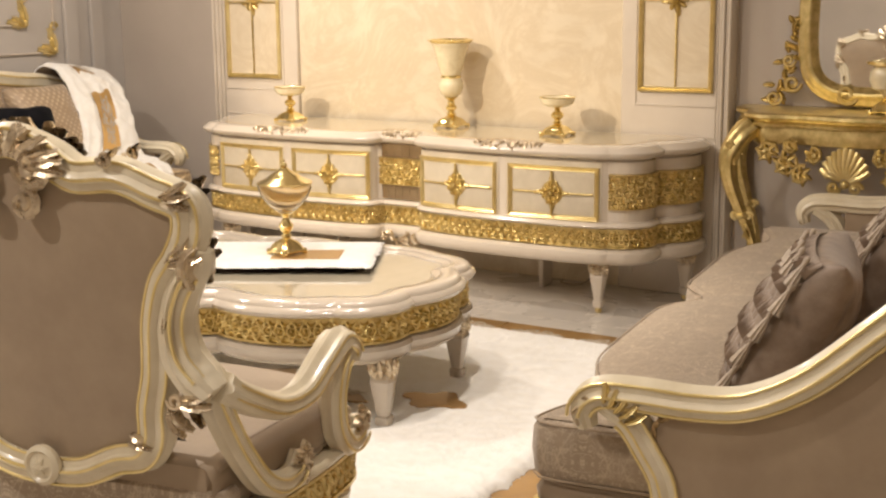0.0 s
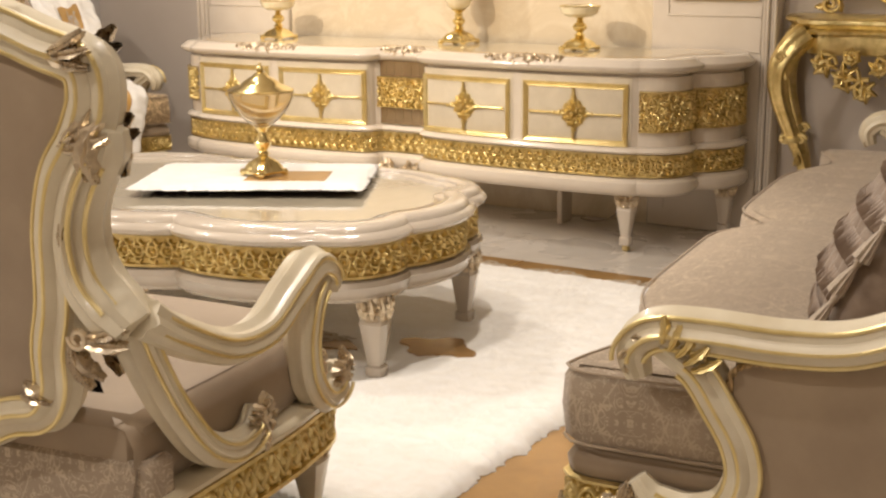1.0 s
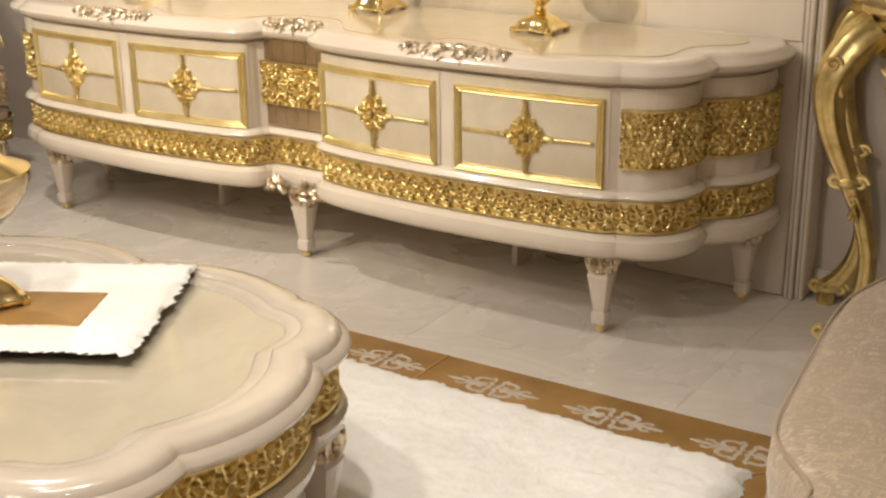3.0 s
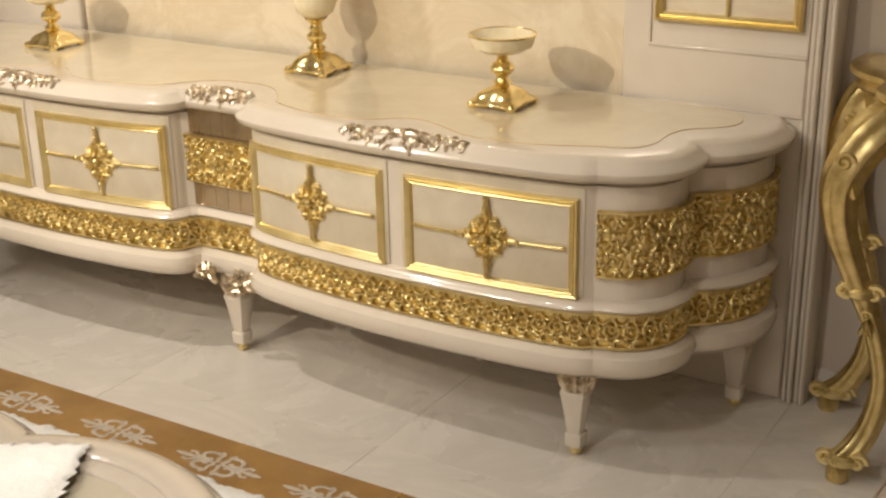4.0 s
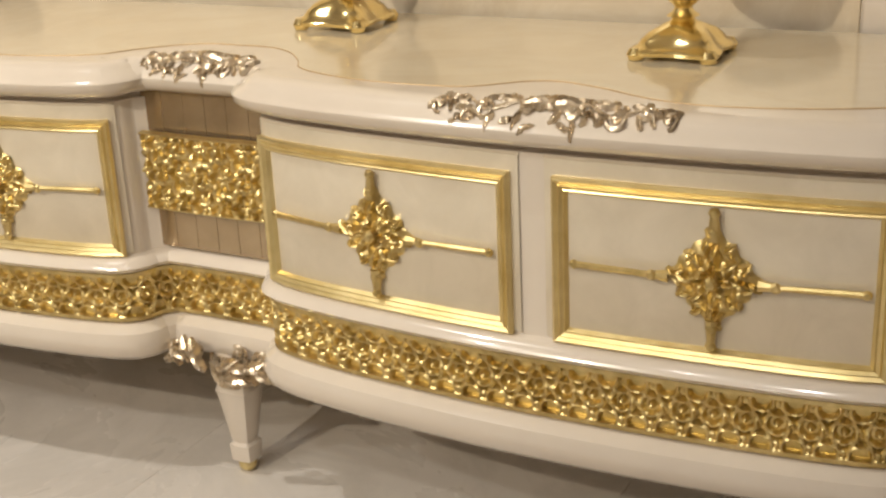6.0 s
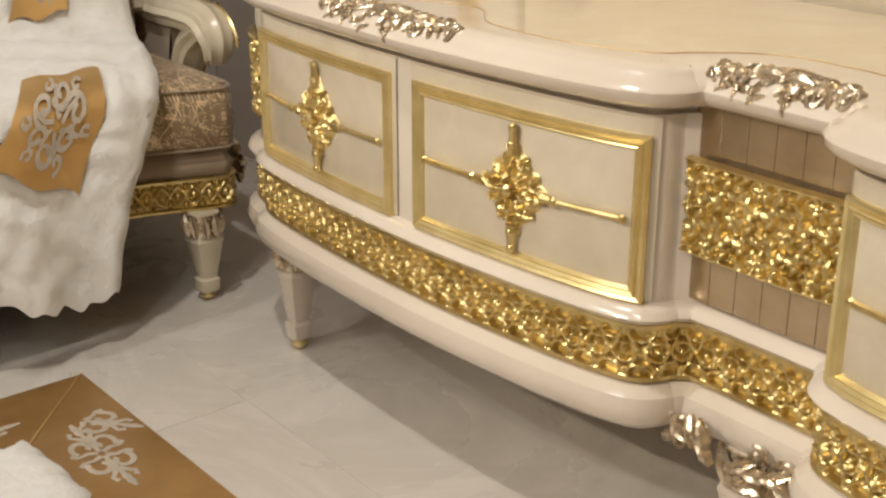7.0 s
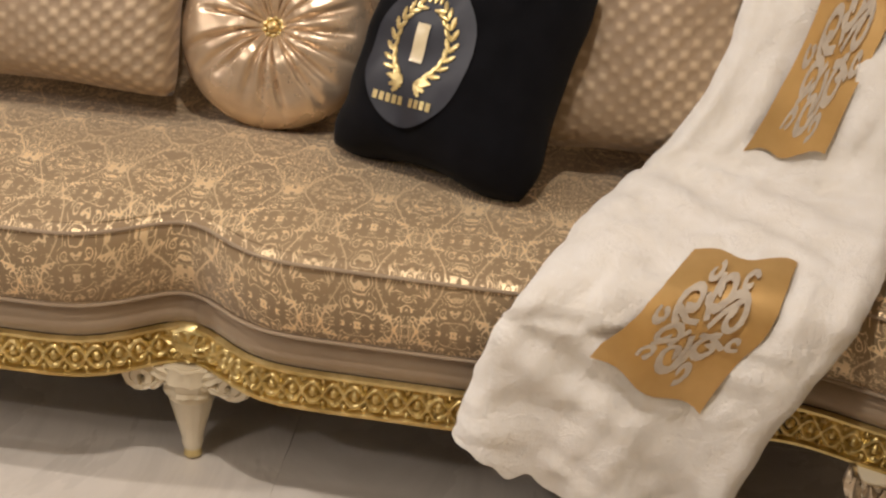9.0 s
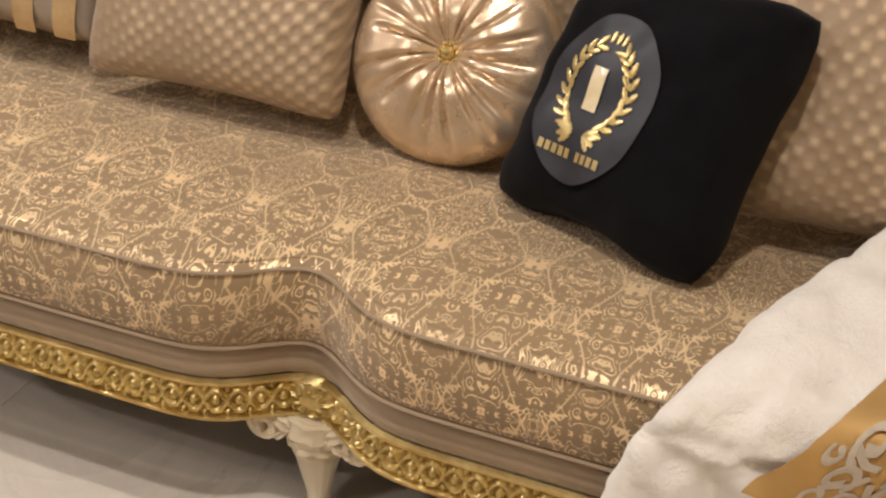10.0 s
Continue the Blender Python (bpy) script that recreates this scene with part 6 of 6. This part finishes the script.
# ---- the console and its mirror ----
console = thing("console_table", "carved gilt console table with shell apron and cabriole legs", "console table", "", pose(2.10, 0.105, 0))
CONS = Line(spline([(-0.555, 0.0), (-0.56, -0.09), (-0.52, -0.17), (-0.45, -0.23), (-0.44, -0.33), (-0.36, -0.395), (-0.22, -0.375), (0.0, -0.41), (0.22, -0.375), (0.36, -0.395), (0.44, -0.33), (0.45, -0.23), (0.52, -0.17), (0.56, -0.09), (0.555, 0.0)], 7))
top = part("top", moulding(CONS, [(-0.02, 0.850), (0.0, 0.852), (0.006, 0.862), (-0.004, 0.872), (0.010, 0.880), (0.022, 0.890), (0.020, 0.902), (0.008, 0.908), (-0.02, 0.909)]), GOLD, console, "moulded gilt top")
q, nrm = CONS.at(CONS.s)
g = Geo().grid([[(x, y, 0.909) for x, y in q - nrm * 0.018], [(x * 0.97, -0.002, 0.909) for x, y in q - nrm * 0.018]])
part("top_board", g, PALE_GOLD, top)
part("frieze", moulding(CONS, [(-0.030, 0.775), (-0.022, 0.780), (-0.018, 0.82), (-0.024, 0.852)]), GOLD, console)
for sx in (-1, 1):
    for pts in ([(0.405, -0.335, 0.86), (0.455, -0.375, 0.81), (0.497, -0.402, 0.72), (0.494, -0.397, 0.62), (0.458, -0.372, 0.50), (0.414, -0.346, 0.38), (0.386, -0.335, 0.26), (0.390, -0.340, 0.16), (0.415, -0.362, 0.085), (0.450, -0.392, 0.045)], [(0.495, -0.05, 0.86), (0.545, -0.06, 0.81), (0.577, -0.06, 0.72), (0.574, -0.055, 0.62), (0.542, -0.05, 0.50), (0.502, -0.05, 0.38), (0.480, -0.05, 0.26), (0.488, -0.05, 0.16), (0.522, -0.055, 0.085), (0.566, -0.06, 0.045)]):
        p_ = spline([(sx * x, y, z) for x, y, z in pts], 6)
        leg = part("leg", sweep(Geo(), p_, ripple_section(0.034, 0.034, 6, 0.12), (0, 1, 0), scale=(1.3, 1.35, 1.2, 1.0, 0.80, 0.66, 0.62, 0.70, 0.80, 0.75)), GOLD, console, "gilt cabriole leg with scrolled foot")
        g = Geo()
        for zc, size in ((0.76, 0.070), (0.40, 0.042), (0.05, 0.036)):
            one = Geo()
            for k in range(3):
                leaf(one, (0, 0, -0.004), -math.pi / 2 + (k - 1) * 0.22, size, size * 0.42, 0.009, 0.25 * (k - 1))
            scroll(one, (0.0, 0.015, 0.004), 0, size * 0.3, size * 0.09)
            c = p_[np.argmin(np.abs(p_[:, 2] - zc))]
            g.add([(c[0] + a, c[1] - 0.030 - h, c[2] + b) for a, b, h in one.v], one.f)
        part("knee_carving", g, GOLD, leg)
        for zc, rad in ((0.465, 0.036), (0.055, 0.040)):
            c = p_[np.argmin(np.abs(p_[:, 2] - zc))]
            one = Geo()
            for hand in (-1, 1):
                scroll(one, (hand * rad * 0.9, 0, 0), 0, rad * 0.55, rad * 0.24, 1.4, hand, 0.006)
            lathe(one, [(rad * 0.7, -0.014), (rad * 0.95, -0.006), (rad * 0.95, 0.006), (rad * 0.7, 0.014)], (0, 0, 0), 18)
            part("collar", Geo().add([(c[0] + a, c[1] - h, c[2] + b) if k < len(one.v) - 72 else (c[0] + a, c[1] + b, c[2] + h) for k, (a, b, h) in enumerate(one.v)], one.f), PALE_GOLD, leg, "scrolled gilt collar")
        part("toe_block", lathe(Geo(), [(0.022, 0.0), (0.026, 0.006), (0.026, 0.030), (0.020, 0.042)], (p_[-1][0] - sx * 0.004, p_[-1][1], 0), 18), GOLD, leg)
    # scrolls of the apron
    one = Geo()
    for k, (a, b, r) in enumerate(((0.335, 0.745, 0.045), (0.255, 0.700, 0.050), (0.185, 0.655, 0.042), (0.14, 0.74, 0.035), (0.235, 0.775, 0.03))):
        scroll(one, (sx * a, b, 0), 0.6 * k, r, 0.011, 1.5, sx if k % 2 else -sx, 0.012)
        for j in range(6):
            leaf(one, (sx * a, b, 0.004), j * 1.05 + k, r * 1.15, r * 0.62, 0.022, 0.6 * sx)
    part("apron_scroll", Geo().add([(a, -0.385 - h, b) for a, b, h in one.v], one.f), GOLD, console, "pierced gilt scrollwork")
g = Geo()
for k in range(11):
    w = math.pi / 2 + (k - 5) * 0.24
    tube(g, [(0.02 * math.cos(w), 0.02 * math.sin(w), 0.010), (0.07 * math.cos(w), 0.08 * math.sin(w), 0.024), (0.105 * math.cos(w), 0.145 * math.sin(w), 0.010)], 0.017, 8, taper=(0.35, 0.8, 0.7))
bead(g, (0, -0.005, 0.012), 0.02)
for sx in (-1, 1):
    scroll(g, (sx * 0.045, -0.02, 0.0), 0, 0.028, 0.010, 1.5, sx)
g.moved(lambda a, b, h: (a, -0.405 - h, 0.635 + b))
part("shell", g, PALE_GOLD, console, "gilt scallop shell")

mirror = thing("wall_mirror", "tall arched mirror in a carved gilt frame standing on the console", "mirror", "", pose(2.10, 0.07, 0.912))
oval = spline([(0, 0.045), (0.16, 0.06), (0.255, 0.13), (0.285, 0.27), (0.285, 0.50), (0.285, 0.75), (0.25, 0.95), (0.15, 1.07), (0, 1.10), (-0.15, 1.07), (-0.25, 0.95), (-0.285, 0.75), (-0.285, 0.50), (-0.285, 0.27), (-0.255, 0.13), (-0.16, 0.06)], 6, True)
path = np.array([(x, 0, z) for x, z in oval])
frame_part = part("gilt_frame", sweep(Geo(), path, ripple_section(0.042, 0.036, 5, 0.12), (0, 1, 0), closed=True), GOLD, mirror, "fluted gilt frame")
g = Geo()
g.add([(0, -0.004, 0.57)] + [(x * 0.97, -0.004, 0.57 + (z - 0.57) * 0.98) for x, z in oval], [(0, 1 + k, 1 + (k + 1) % len(oval)) for k in range(len(oval))])
glass = part("mirror_glass", g, MIRROR, mirror, "clear mirror glass")
g = Geo()
rnd = random.Random(3)
for sx in (-1, 1):
    one = Geo()
    for k in range(26):
        t = k / 25
        a = sx * (0.33 + 0.10 * (1 - t) ** 1.5 + rnd.uniform(-0.02, 0.02))
        b = 0.03 + 0.36 * t
        leaf(one, (a, b, 0), rnd.uniform(0, 6.28), 0.06 - 0.02 * t, 0.032, 0.026, rnd.uniform(-1, 1))
    for a, b, r in ((0.42, 0.035, 0.035), (0.34, 0.10, 0.04), (0.36, 0.20, 0.03), (0.10, 0.06, 0.05)):
        scroll(one, (sx * a, b, 0.01), 0, r, r * 0.28, 1.4, sx, 0.01)
    g.add([(a, -0.01 - h, b) for a, b, h in one.v], one.f)
part("frame_carving", g, GOLD, mirror, "pierced gilt acanthus at the foot")
pot = thing("footed_jar", "cream onyx jar with gilt rim on the console", "jar", "", pose(2.21, -0.14, 0.910, 0, 0, 45))
gilt_foot(pot, 0.8)
g = Geo()
lathe(g, [(0.016, 0.075), (0.03, 0.09), (0.06, 0.105), (0.075, 0.14), (0.07, 0.175), (0.055, 0.195), (0.05, 0.195), (0.02, 0.11)], (0, 0, 0), 32)
part("bowl", g, ONYX, pot)
g = Geo()
lathe(g, [(0.055, 0.192), (0.085, 0.205), (0.088, 0.215), (0.06, 0.225), (0.02, 0.228)], (0, 0, 0), 32)
part("gilt_rim", g, BRASS, pot)


# ---- floor tiles ----
W, T = 0.80, 0.006
g = Geo()
box(g, (0.0004, 0.0004, -T), (W - 0.0004, W - 0.0004, 0.0), 0.0003)
tile_mesh = g.mesh("tile")
tile_mesh.materials.append(TILE)
for i in range(int((X1 - X0) / W) + 1):
    for j in range(int((Y1 - Y0) / W) + 1):
        t = new("tile", tile_mesh)
        t.parent = floor
        t.location = (X0 + i * W - 0.1, Y1 - (j + 1) * W + 0.0, 0.0)
